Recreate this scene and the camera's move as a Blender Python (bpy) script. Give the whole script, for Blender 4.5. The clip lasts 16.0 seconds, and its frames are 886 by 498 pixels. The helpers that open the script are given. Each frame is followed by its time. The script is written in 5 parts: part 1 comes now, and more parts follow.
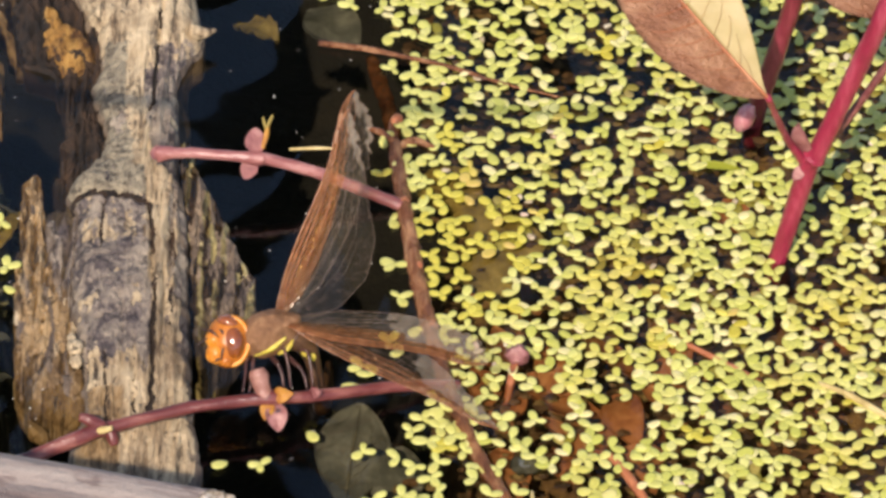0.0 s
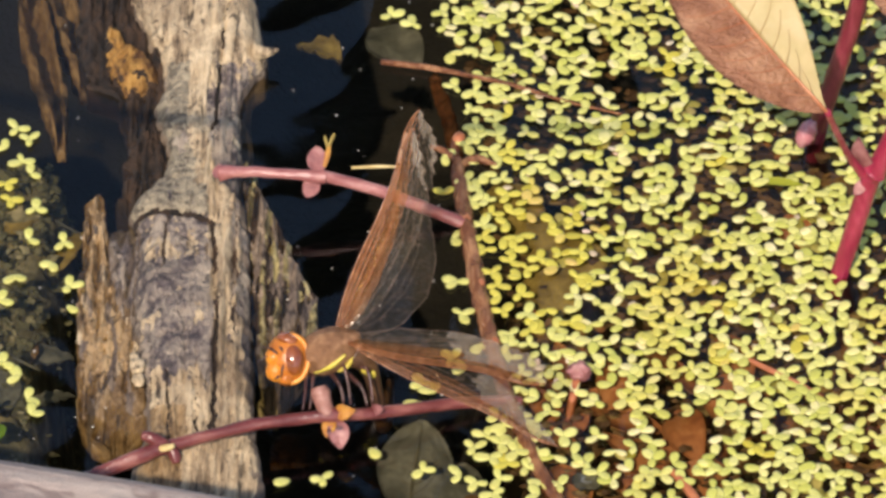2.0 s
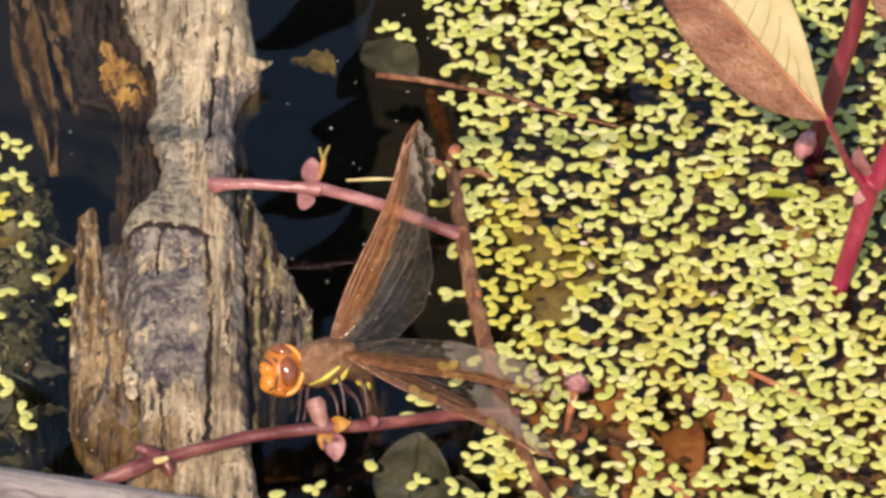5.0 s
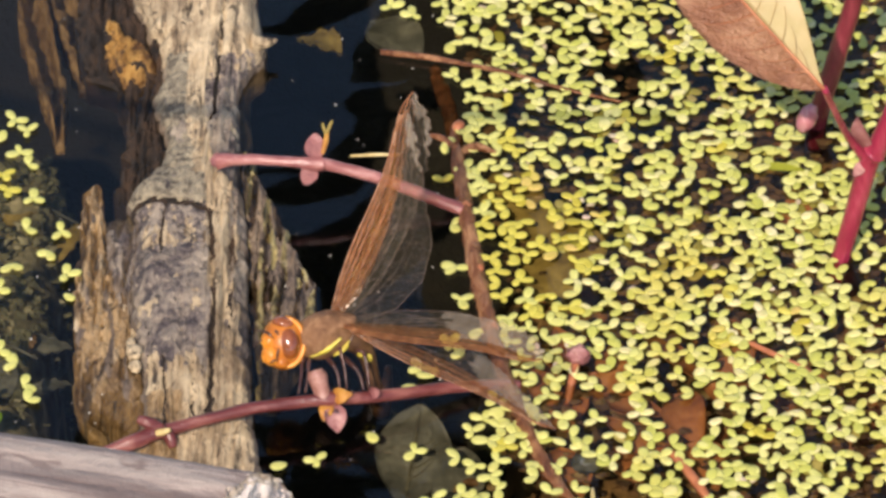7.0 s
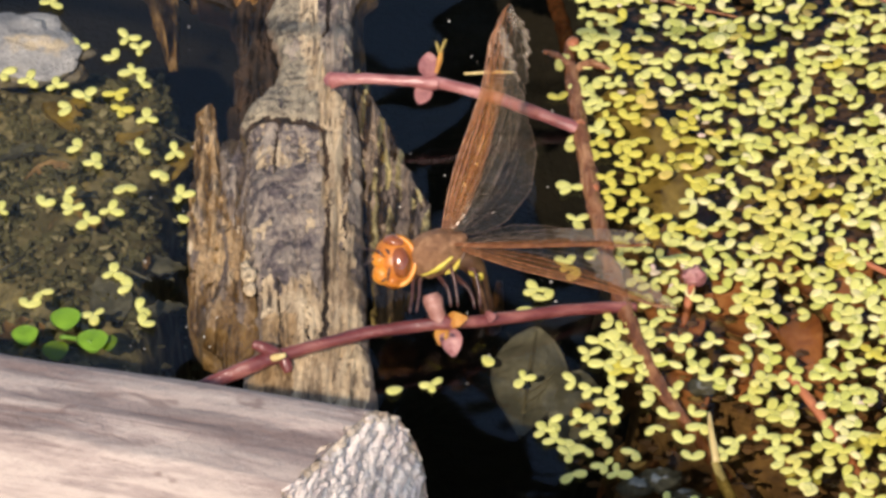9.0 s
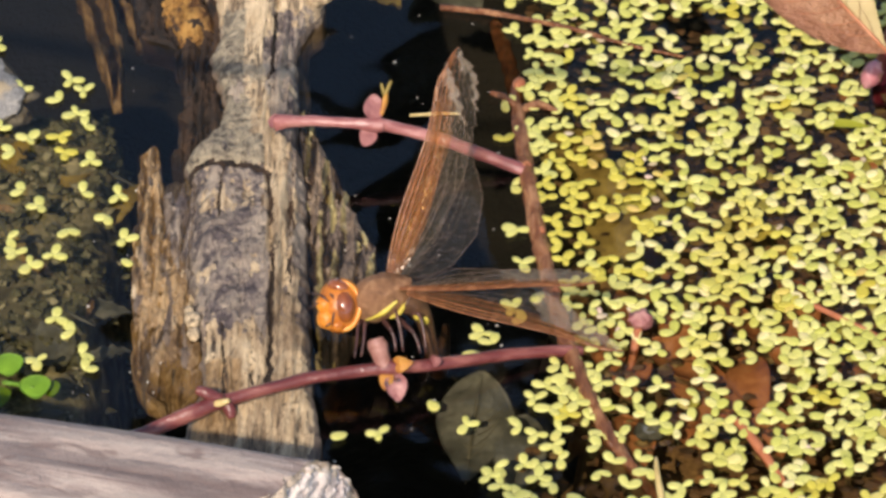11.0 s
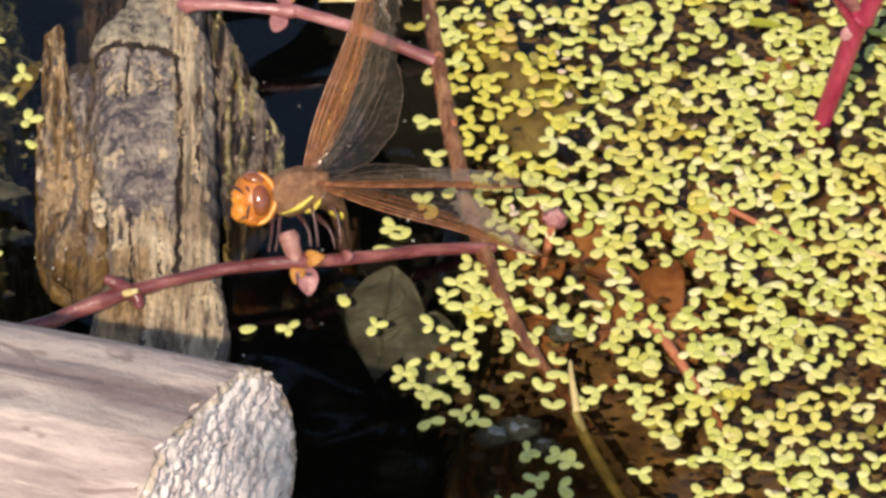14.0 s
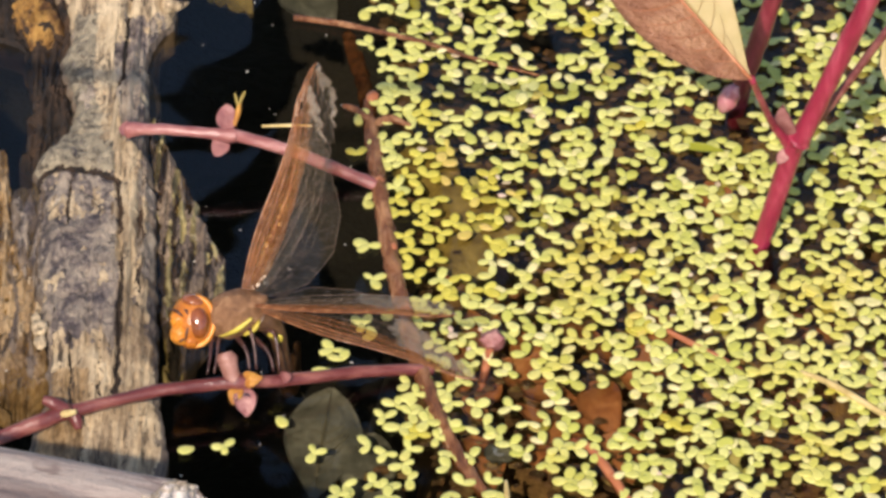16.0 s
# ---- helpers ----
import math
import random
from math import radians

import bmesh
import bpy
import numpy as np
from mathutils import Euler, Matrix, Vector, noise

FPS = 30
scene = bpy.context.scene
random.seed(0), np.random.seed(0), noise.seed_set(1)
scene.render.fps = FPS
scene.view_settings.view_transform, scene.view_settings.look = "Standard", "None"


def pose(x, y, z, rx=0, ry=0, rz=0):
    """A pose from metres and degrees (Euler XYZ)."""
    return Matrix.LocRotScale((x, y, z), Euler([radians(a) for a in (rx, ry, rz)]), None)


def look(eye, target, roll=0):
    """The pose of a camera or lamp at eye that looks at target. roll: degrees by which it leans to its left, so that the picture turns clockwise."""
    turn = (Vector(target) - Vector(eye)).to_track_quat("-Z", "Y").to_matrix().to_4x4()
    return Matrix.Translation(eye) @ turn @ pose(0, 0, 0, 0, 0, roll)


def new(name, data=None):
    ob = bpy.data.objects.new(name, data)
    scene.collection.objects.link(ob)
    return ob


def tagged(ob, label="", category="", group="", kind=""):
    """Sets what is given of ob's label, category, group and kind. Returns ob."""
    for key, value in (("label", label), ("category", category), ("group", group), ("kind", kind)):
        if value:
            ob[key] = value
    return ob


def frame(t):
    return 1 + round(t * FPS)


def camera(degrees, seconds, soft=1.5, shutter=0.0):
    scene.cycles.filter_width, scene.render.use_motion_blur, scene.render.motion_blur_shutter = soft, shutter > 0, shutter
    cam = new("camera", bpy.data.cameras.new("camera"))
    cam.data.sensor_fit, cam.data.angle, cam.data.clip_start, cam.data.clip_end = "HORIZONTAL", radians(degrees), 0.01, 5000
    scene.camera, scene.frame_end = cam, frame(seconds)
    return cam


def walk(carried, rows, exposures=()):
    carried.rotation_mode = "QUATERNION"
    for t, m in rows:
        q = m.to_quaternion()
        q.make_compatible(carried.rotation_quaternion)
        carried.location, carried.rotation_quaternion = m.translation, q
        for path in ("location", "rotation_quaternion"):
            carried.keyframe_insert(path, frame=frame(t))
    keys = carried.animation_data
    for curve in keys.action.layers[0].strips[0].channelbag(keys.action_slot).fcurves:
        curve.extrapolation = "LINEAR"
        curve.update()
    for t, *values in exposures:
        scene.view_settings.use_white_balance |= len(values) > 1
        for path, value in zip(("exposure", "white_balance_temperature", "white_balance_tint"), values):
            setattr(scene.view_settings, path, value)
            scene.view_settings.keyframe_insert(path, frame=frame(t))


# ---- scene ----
cam = camera(9.0, 16.0, soft=3.1)
PATH = [
    (0, (0.00572, -0.91137, 0.83782), (0.01813, 0.54697, -0.50436), 0.87),
    (0.5, (0.01059, -0.91471, 0.83452), (0.01120, 0.54946, -0.50134), 0.51),
    (1, (0.01052, -0.91595, 0.83790), (0.00642, 0.54690, -0.49941), 0.31),
    (1.5, (0.00743, -0.91719, 0.83641), (0.00011, 0.54884, -0.49739), 0.23),
    (2, (0.01287, -0.91502, 0.83571), (-0.00803, 0.55163, -0.49726), -0.34),
    (2.5, (0.01344, -0.90923, 0.83962), (-0.01039, 0.55091, -0.50044), -0.49),
    (3, (0.01547, -0.91342, 0.83456), (-0.01245, 0.55478, -0.49658), -0.60),
    (5.5, (0.01048, -0.91587, 0.81868), (-0.00465, 0.56694, -0.49637), -0.33),
    (6, (0.01334, -0.91985, 0.81802), (-0.00525, 0.56346, -0.49642), -0.48),
    (6.5, (0.02649, -0.92101, 0.81442), (-0.01182, 0.56434, -0.49729), -1.16),
    (7, (0.02483, -0.92605, 0.81391), (-0.01502, 0.56242, -0.49423), -1.18),
    (7.5, (0.00630, -0.91728, 0.81744), (-0.03680, 0.56039, -0.50278), -0.90),
    (8, (0.00575, -0.90974, 0.81537), (-0.04351, 0.55281, -0.52136), -1.16),
    (8.5, (0.01302, -0.91077, 0.82287), (-0.05007, 0.54174, -0.52417), -1.80),
    (9, (0.02197, -0.90910, 0.82514), (-0.05402, 0.53840, -0.52663), -2.38),
    (9.5, (0.03485, -0.90464, 0.82185), (-0.04262, 0.54364, -0.52902), -2.46),
    (12, (0.01461, -0.89671, 0.82510), (-0.03139, 0.55594, -0.52250), -1.62),
    (12.5, (0.00753, -0.89323, 0.82210), (-0.03003, 0.55267, -0.53300), -0.83),
    (13, (0.00418, -0.88826, 0.82017), (-0.02031, 0.54269, -0.55101), -0.15),
    (13.5, (-0.00714, -0.88115, 0.82323), (-0.00314, 0.53564, -0.56277), 1.02),
    (14, (-0.00797, -0.87533, 0.82378), (0.01610, 0.53209, -0.57154), 1.82),
    (14.5, (0.00116, -0.87873, 0.82154), (0.03066, 0.53184, -0.57049), 1.80),
    (15, (0.00615, -0.88074, 0.82782), (0.03293, 0.53434, -0.55968), 1.61),
    (15.5, (0.00824, -0.88060, 0.83106), (0.03222, 0.55135, -0.53907), 1.52),
    (16, (0.00992, -0.88694, 0.82133), (0.02465, 0.56208, -0.53087), 1.48),
]
walk(cam, [(t, look(eye, target, roll)) for t, eye, target, roll in PATH])

# ---- light: low sun from behind, slightly left; clear blue sky ----
SUN = Vector((-0.22, -1.0, 1.03)).normalized()
world = bpy.data.worlds.new("sky")
scene.world = world
world.use_nodes = True
wn = world.node_tree
sky = wn.nodes.new("ShaderNodeTexSky")
sky.sky_type, sky.sun_disc = "NISHITA", False
sky.sun_elevation = math.asin(SUN.z)
sky.sun_rotation = math.atan2(SUN.x, SUN.y)
wn.links.new(sky.outputs[0], wn.nodes["Background"].inputs[0])
wn.nodes["Background"].inputs[1].default_value = 0.15
sun_data = bpy.data.lights.new("sun", "SUN")
sun_data.energy, sun_data.angle, sun_data.color = 4.8, radians(0.53), (1.0, 0.85, 0.72)
new("sun", sun_data).matrix_world = look(SUN * 5, (0, 0, 0))
scene.view_settings.exposure = 0.3


# ---- materials ----
class Nodes:
    """A short way to wire a material."""

    def __init__(self, name):
        self.m = bpy.data.materials.new(name)
        self.m.use_nodes = True
        self.t = self.m.node_tree
        self.t.nodes.clear()
        self.out = self.add("ShaderNodeOutputMaterial")

    def add(self, kind, **values):
        n = self.t.nodes.new(kind)
        for k, v in values.items():
            n.inputs[k.replace("_", " ")].default_value = v
        return n

    def link(self, a, b):
        self.t.links.new(a, b)

    def coords(self, stretch=(1, 1, 1)):
        c, m = self.add("ShaderNodeTexCoord"), self.add("ShaderNodeMapping")
        m.inputs["Scale"].default_value = stretch
        self.link(c.outputs["Object"], m.inputs["Vector"])
        return m.outputs["Vector"]

    def noise(self, scale, detail=4.0, rough=0.6, stretch=(1, 1, 1), warp=0.0):
        n = self.add("ShaderNodeTexNoise", Scale=scale, Detail=detail, Roughness=rough, Distortion=warp)
        self.link(self.coords(stretch), n.inputs["Vector"])
        return n.outputs["Fac"]

    def ramp(self, fac, *stops):
        r = self.add("ShaderNodeValToRGB")
        e = r.color_ramp.elements
        while len(e) < len(stops):
            e.new(0.5)
        for el, (p, c) in zip(e, stops):
            el.position, el.color = p, (*c, 1) if len(c) == 3 else c
        self.link(fac, r.inputs["Fac"])
        return r.outputs["Color"]

    def mix(self, fac, a, b, mode="MIX"):
        n = self.add("ShaderNodeMix")
        n.data_type, n.blend_type = "RGBA", mode
        for sock, v in ((n.inputs[0], fac), (n.inputs[6], a), (n.inputs[7], b)):
            if isinstance(v, (int, float)):
                sock.default_value = v
            elif isinstance(v, tuple):
                sock.default_value = (*v, 1)
            else:
                self.link(v, sock)
        return n.outputs[2]

    def bump(self, height, depth, strength=1.0):
        b = self.add("ShaderNodeBump", Strength=strength, Distance=depth)
        self.link(height, b.inputs["Height"])
        return b.outputs["Normal"]

    def surface(self, color, rough=0.6, normal=None, **more):
        p = self.add("ShaderNodeBsdfPrincipled", **more)
        for sock, v in ((p.inputs["Base Color"], color), (p.inputs["Roughness"], rough), (p.inputs["Normal"], normal)):
            if v is None:
                continue
            if isinstance(v, tuple):
                sock.default_value = (*v, 1)
            elif isinstance(v, (int, float)):
                sock.default_value = v
            else:
                self.link(v, sock)
        return p.outputs["BSDF"]

    def blend(self, fac, a, b):
        n = self.add("ShaderNodeMixShader")
        if isinstance(fac, (int, float)):
            n.inputs[0].default_value = fac
        else:
            self.link(fac, n.inputs[0])
        self.link(a, n.inputs[1])
        self.link(b, n.inputs[2])
        return n.outputs[0]

    def done(self, shader):
        self.link(shader, self.out.inputs["Surface"])
        return self.m


def speckled(name, dark, mid, light, scale, rough=0.6, stretch=(1, 1, 1), depth=0.0003, fine=6.0, spots=None, **more):
    """Two scales of noise between three colours, with relief."""
    n = Nodes(name)
    a = n.noise(scale, 5, 0.65, stretch, 0.4)
    b = n.noise(scale * fine, 3, 0.7, stretch)
    c = n.ramp(a, (0.30, dark), (0.50, mid), (0.70, light))
    c = n.mix(n.ramp(b, (0.35, (0.3, 0.3, 0.3)), (0.7, (0.75, 0.75, 0.75))), n.mix(0.45, c, dark), c)
    if spots:
        c = n.mix(n.ramp(n.noise(scale * 0.6, 3), (0.58, (0, 0, 0)), (0.66, (1, 1, 1))), c, spots)
    return n.done(n.surface(c, rough, n.bump(n.mix(0.5, a, b), depth), **more))


def leafy(name, dark, light, scale, rough=0.4, through_it=0.35, pale=None, stain=None):
    """A thin leaf: lets part of the light through."""
    n = Nodes(name)
    g = n.add("ShaderNodeNewGeometry")
    c = n.ramp(g.outputs["Random Per Island"], (0.0, dark), (0.8, light), (1.0, pale or light))
    c = n.mix(n.ramp(n.noise(scale, 4), (0.35, (0, 0, 0)), (0.7, (0.6, 0.6, 0.6))), c, dark)
    if stain:
        c = n.mix(n.ramp(n.noise(28, 3), (0.52, (0, 0, 0)), (0.68, (0.8, 0.8, 0.8))), c, stain)
    s = n.surface(c, rough, n.bump(n.noise(scale * 3, 3), 0.0002))
    t = n.add("ShaderNodeBsdfTranslucent")
    n.link(c, t.inputs["Color"])
    return n.done(n.blend(through_it, s, t.outputs[0]))


def water_material():
    n = Nodes("pond_water")
    wave = n.bump(n.noise(34, 1, 0.3), 0.0008, 0.5)
    clear = n.add("ShaderNodeBsdfTransparent")
    clear.inputs["Color"].default_value = (0.78, 0.74, 0.62, 1)
    gloss = n.add("ShaderNodeBsdfGlossy", Roughness=0.02)
    fres = n.add("ShaderNodeFresnel", IOR=1.26)
    share = n.add("ShaderNodeMath")
    share.operation = "MULTIPLY"
    share.inputs[1].default_value = 2.4
    n.link(fres.outputs[0], share.inputs[0])
    n.link(wave, gloss.inputs["Normal"])
    n.link(wave, fres.inputs["Normal"])
    return n.done(n.blend(share.outputs[0], clear.outputs[0], gloss.outputs[0]))


def wing_material(name, tint, haze, haze_amount):
    n = Nodes(name)
    clear = n.add("ShaderNodeBsdfTransparent")
    patch = n.noise(160, 3)
    n.link(n.ramp(patch, (0.3, tint), (0.75, tuple(min(1, c * 1.25 + 0.04) for c in tint))), clear.inputs["Color"])
    cell = n.add("ShaderNodeTexVoronoi", Scale=900)
    n.link(n.coords(), cell.inputs["Vector"])
    film = n.surface(haze, 0.20, n.bump(cell.outputs["Distance"], 0.00018, 0.6), Specular_IOR_Level=0.8)
    fac = n.ramp(patch, (0.3, (haze_amount * 0.7,) * 3), (0.7, (haze_amount * 1.3,) * 3))
    return n.done(n.blend(fac, clear.outputs[0], film))


def bark(name, dark, mid, light, crack, scale=60, stretch=(1, 0.3, 1), rough=0.7, depth=0.0009, lichen=0.66, grain=(1, 0.55, 1)):
    """Weathered wood: broad stains, grain along y, dark pits and pale flecks."""
    n = Nodes(name)
    broad = n.noise(scale, 5, 0.65, grain, 0.8)
    fibre = n.noise(scale * 6, 5, 0.7, stretch, 0.5)
    grit = n.noise(scale * 14, 3, 0.7, (1, 0.6, 1))
    pits = n.noise(scale * 5, 2, 0.5, grain, 1.0)
    c = n.ramp(broad, (0.34, dark), (0.5, mid), (0.66, light))
    c = n.mix(n.ramp(fibre, (0.48, (0, 0, 0)), (0.58, (0.9, 0.9, 0.9))), c, n.mix(0.6, c, light))
    c = n.mix(n.ramp(fibre, (0.36, (0.95, 0.95, 0.95)), (0.45, (0, 0, 0))), c, crack)
    c = n.mix(n.ramp(pits, (0.30, (0.8, 0.8, 0.8)), (0.36, (0, 0, 0))), c, crack)
    c = n.mix(n.ramp(n.noise(scale * 0.45, 4, 0.6, grain, 1.2), (0.38, (0.7, 0.7, 0.7)), (0.50, (0, 0, 0))), c, n.mix(0.6, c, dark))
    c = n.mix(n.ramp(grit, (lichen, (0, 0, 0)), (lichen + 0.06, (0.6, 0.6, 0.6))), c, light)
    h = n.mix(0.35, n.mix(0.5, fibre, pits), grit)
    return n.done(n.surface(c, rough, n.bump(h, depth)))


WATER = water_material()
BED = speckled("pond_bed", (0.0015, 0.0014, 0.0011), (0.004, 0.0035, 0.0024), (0.010, 0.008, 0.005), 55, 0.9, depth=0.003)
MOSS = speckled("mossy_silt", (0.035, 0.033, 0.018), (0.15, 0.14, 0.08), (0.46, 0.43, 0.28), 120, 0.9, depth=0.0015, fine=3.0, spots=(0.33, 0.28, 0.12))
WEEDY = speckled("weedy_silt", (0.05, 0.026, 0.008), (0.16, 0.092, 0.032), (0.32, 0.20, 0.07), 110, 0.9, depth=0.002, spots=(0.30, 0.12, 0.045))
PLATE = bark("olive_bark_plate", (0.10, 0.080, 0.056), (0.215, 0.178, 0.120), (0.42, 0.355, 0.235), (0.040, 0.030, 0.022), 85, (1, 0.9, 1), 0.65, 0.0026)
DUSK = bark("mauve_bark_plate", (0.050, 0.038, 0.037), (0.105, 0.082, 0.077), (0.40, 0.325, 0.235), (0.026, 0.019, 0.018), 60, (1, 0.7, 1), 0.6, 0.0030, 0.60)
SHOOT = speckled("tan_shoot", (0.20, 0.085, 0.065), (0.33, 0.165, 0.13), (0.55, 0.35, 0.29), 220, 0.16, depth=0.0006)
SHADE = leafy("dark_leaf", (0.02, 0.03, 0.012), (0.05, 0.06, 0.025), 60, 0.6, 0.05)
JAW = speckled("yellow_orange_face", (0.42, 0.13, 0.012), (0.58, 0.22, 0.02), (0.70, 0.34, 0.05), 300, 0.3, depth=0.0002)
# Near black: dark rot, plus the shade of cracks and grooves put into colour.
HOLLOW_SHADE = bark("rot_and_crack_shade", (0.006, 0.004, 0.003), (0.013, 0.008, 0.005), (0.045, 0.024, 0.012), (0.003, 0.002, 0.002), rough=0.95)
SPECK = speckled("pale_speck", (0.35, 0.33, 0.28), (0.5, 0.47, 0.4), (0.7, 0.66, 0.55), 400, 0.7)
LITTER = speckled("sunken_litter", (0.16, 0.05, 0.018), (0.38, 0.15, 0.05), (0.56, 0.27, 0.11), 130, 0.6, depth=0.0006)
ROOTS = leafy("drowned_weed", (0.045, 0.024, 0.010), (0.15, 0.080, 0.030), 400, 0.7, 0.1, (0.30, 0.22, 0.08))
TUFT = leafy("shoal_moss", (0.05, 0.053, 0.028), (0.18, 0.18, 0.10), 300, 0.8, 0.1, (0.46, 0.44, 0.30))
SOIL = speckled("bank_soil", (0.02, 0.025, 0.01), (0.05, 0.06, 0.02), (0.09, 0.11, 0.04), 9, 0.95, depth=0.02)
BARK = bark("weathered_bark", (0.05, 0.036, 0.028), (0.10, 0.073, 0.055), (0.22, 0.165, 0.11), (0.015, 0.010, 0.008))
BARE = bark("bare_wood", (0.12, 0.078, 0.042), (0.36, 0.265, 0.155), (0.64, 0.51, 0.32), (0.030, 0.018, 0.009), 75, (1, 0.10, 1), 0.6, 0.0022)
SLAB = bark("wet_bark", (0.075, 0.044, 0.019), (0.20, 0.125, 0.055), (0.40, 0.28, 0.145), (0.035, 0.02, 0.009), 80, (1, 0.25, 1), 0.45)
ALGAE = bark("algae_bark", (0.045, 0.034, 0.014), (0.14, 0.11, 0.042), (0.46, 0.385, 0.17), (0.012, 0.009, 0.005), 80, (1, 0.07, 1), 0.4)
ROT = bark("rotten_orange_wood", (0.09, 0.036, 0.008), (0.24, 0.115, 0.020), (0.44, 0.25, 0.06), (0.035, 0.014, 0.005), 110, (1, 0.4, 1), 0.6, 0.0022)
GREY = bark("grey_branch_wood", (0.17, 0.130, 0.114), (0.30, 0.235, 0.202), (0.52, 0.43, 0.355), (0.18, 0.125, 0.104), 38, (0.13, 1, 1), 0.7, 0.0014, 0.74, (0.42, 1, 1))
SAWN = speckled("sawn_end_grain", (0.36, 0.28, 0.26), (0.82, 0.71, 0.62), (0.95, 0.88, 0.77), 330, 0.85, (1, 1, 0.42), 0.0016, 2.5)
EDGE = speckled("torn_rim_wood", (0.30, 0.22, 0.15), (0.64, 0.52, 0.39), (0.86, 0.75, 0.60), 350, 0.75, depth=0.0008)
TWIG = speckled("wet_twig", (0.07, 0.024, 0.010), (0.20, 0.078, 0.030), (0.46, 0.24, 0.11), 300, 0.25, (1, 0.35, 1), 0.0014)
MAUVE = speckled("mauve_stem", (0.16, 0.048, 0.05), (0.30, 0.115, 0.105), (0.52, 0.27, 0.24), 230, 0.30, (0.35, 1, 1), 0.0004)
MAROON = speckled("maroon_stem", (0.07, 0.014, 0.015), (0.155, 0.042, 0.038), (0.34, 0.14, 0.11), 230, 0.28, (0.35, 1, 1), 0.0004)
CRIMSON = speckled("crimson_stem", (0.15, 0.009, 0.026), (0.30, 0.022, 0.058), (0.52, 0.10, 0.15), 170, 0.28, (1, 1, 0.25), 0.0006)
BUD = speckled("glossy_pink_bud", (0.30, 0.07, 0.10), (0.50, 0.19, 0.22), (0.68, 0.42, 0.42), 200, 0.15, depth=0.0004)
WINE = speckled("wine_stem", (0.08, 0.009, 0.015), (0.17, 0.018, 0.034), (0.32, 0.065, 0.085), 170, 0.28, (1, 1, 0.25), 0.0006)
PINK = speckled("pink_leaflet", (0.16, 0.05, 0.052), (0.30, 0.118, 0.110), (0.50, 0.28, 0.245), 260, 0.4, depth=0.0008)
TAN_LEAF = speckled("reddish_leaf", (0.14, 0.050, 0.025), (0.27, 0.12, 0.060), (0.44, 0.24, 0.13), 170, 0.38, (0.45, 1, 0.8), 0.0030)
VEINED = leafy("leaf_vein", (0.46, 0.32, 0.13), (0.58, 0.43, 0.20), 160, 0.45, 0.3)
GOLD_LEAF = leafy("golden_leaf", (0.38, 0.30, 0.10), (0.58, 0.47, 0.23), 120, 0.45, 0.35, stain=(0.50, 0.30, 0.14))
AMBER = speckled("amber_leaflet", (0.26, 0.085, 0.012), (0.44, 0.20, 0.028), (0.56, 0.34, 0.06), 260, 0.35, depth=0.0008)
DEAD = speckled("dead_leaf", (0.20, 0.055, 0.02), (0.42, 0.15, 0.06), (0.60, 0.30, 0.15), 110, 0.5, depth=0.0006)
SUNK = speckled("sunken_leaf", (0.035, 0.038, 0.032), (0.095, 0.10, 0.085), (0.24, 0.245, 0.21), 110, 0.6, depth=0.0008)
SUNK_DIM = speckled("dim_sunken_leaf", (0.05, 0.048, 0.032), (0.11, 0.105, 0.072), (0.21, 0.20, 0.14), 90, 0.6, depth=0.0008)
STRAW = speckled("straw", (0.28, 0.20, 0.06), (0.52, 0.40, 0.16), (0.72, 0.60, 0.32), 260, 0.5, (1, 0.2, 1), 0.0003)
STONE = speckled("pale_stone", (0.12, 0.12, 0.115), (0.25, 0.24, 0.22), (0.42, 0.40, 0.35), 150, 0.8, depth=0.0015, spots=(0.38, 0.31, 0.20))
WEED = leafy("duckweed", (0.475, 0.485, 0.09), (0.70, 0.675, 0.24), 500, 0.42, 0.15, (0.78, 0.69, 0.38), (0.58, 0.49, 0.09))
OLD_WEED = leafy("yellowed_duckweed", (0.46, 0.39, 0.04), (0.66, 0.61, 0.11), 500, 0.45, 0.15, (0.62, 0.42, 0.14))
PALE_WEED = leafy("bleached_duckweed", (0.46, 0.36, 0.22), (0.70, 0.62, 0.44), 500, 0.45, 0.15, (0.72, 0.52, 0.42))
OLIVE = speckled("olive_algae", (0.10, 0.068, 0.014), (0.25, 0.185, 0.04), (0.42, 0.33, 0.09), 160, 0.7, depth=0.001)
LIME = leafy("yellow_green_blade", (0.26, 0.28, 0.02), (0.42, 0.42, 0.04), 300, 0.35, 0.3)
FINE_VEIN = speckled("fine_dark_vein", (0.06, 0.035, 0.02), (0.12, 0.075, 0.045), (0.26, 0.18, 0.12), 500, 0.3, depth=0.0001)
GREEN = leafy("bright_green_leaf", (0.10, 0.22, 0.015), (0.22, 0.40, 0.03), 300, 0.35, 0.3)
EYE = speckled("brown_compound_eye", (0.13, 0.030, 0.004), (0.24, 0.065, 0.009), (0.34, 0.11, 0.016), 260, 0.16, depth=0.00003, Coat_Weight=1.0, Coat_IOR=1.65, Coat_Roughness=0.07)
FACE = speckled("ochre_face", (0.30, 0.085, 0.009), (0.45, 0.15, 0.016), (0.56, 0.22, 0.03), 260, 0.3, depth=0.0002)
FUR = speckled("brown_thorax", (0.11, 0.05, 0.02), (0.24, 0.115, 0.05), (0.38, 0.22, 0.11), 420, 0.5, depth=0.0009)
TAIL = speckled("dark_brown_abdomen", (0.03, 0.015, 0.008), (0.075, 0.036, 0.018), (0.16, 0.085, 0.04), 300, 0.35, depth=0.0003)
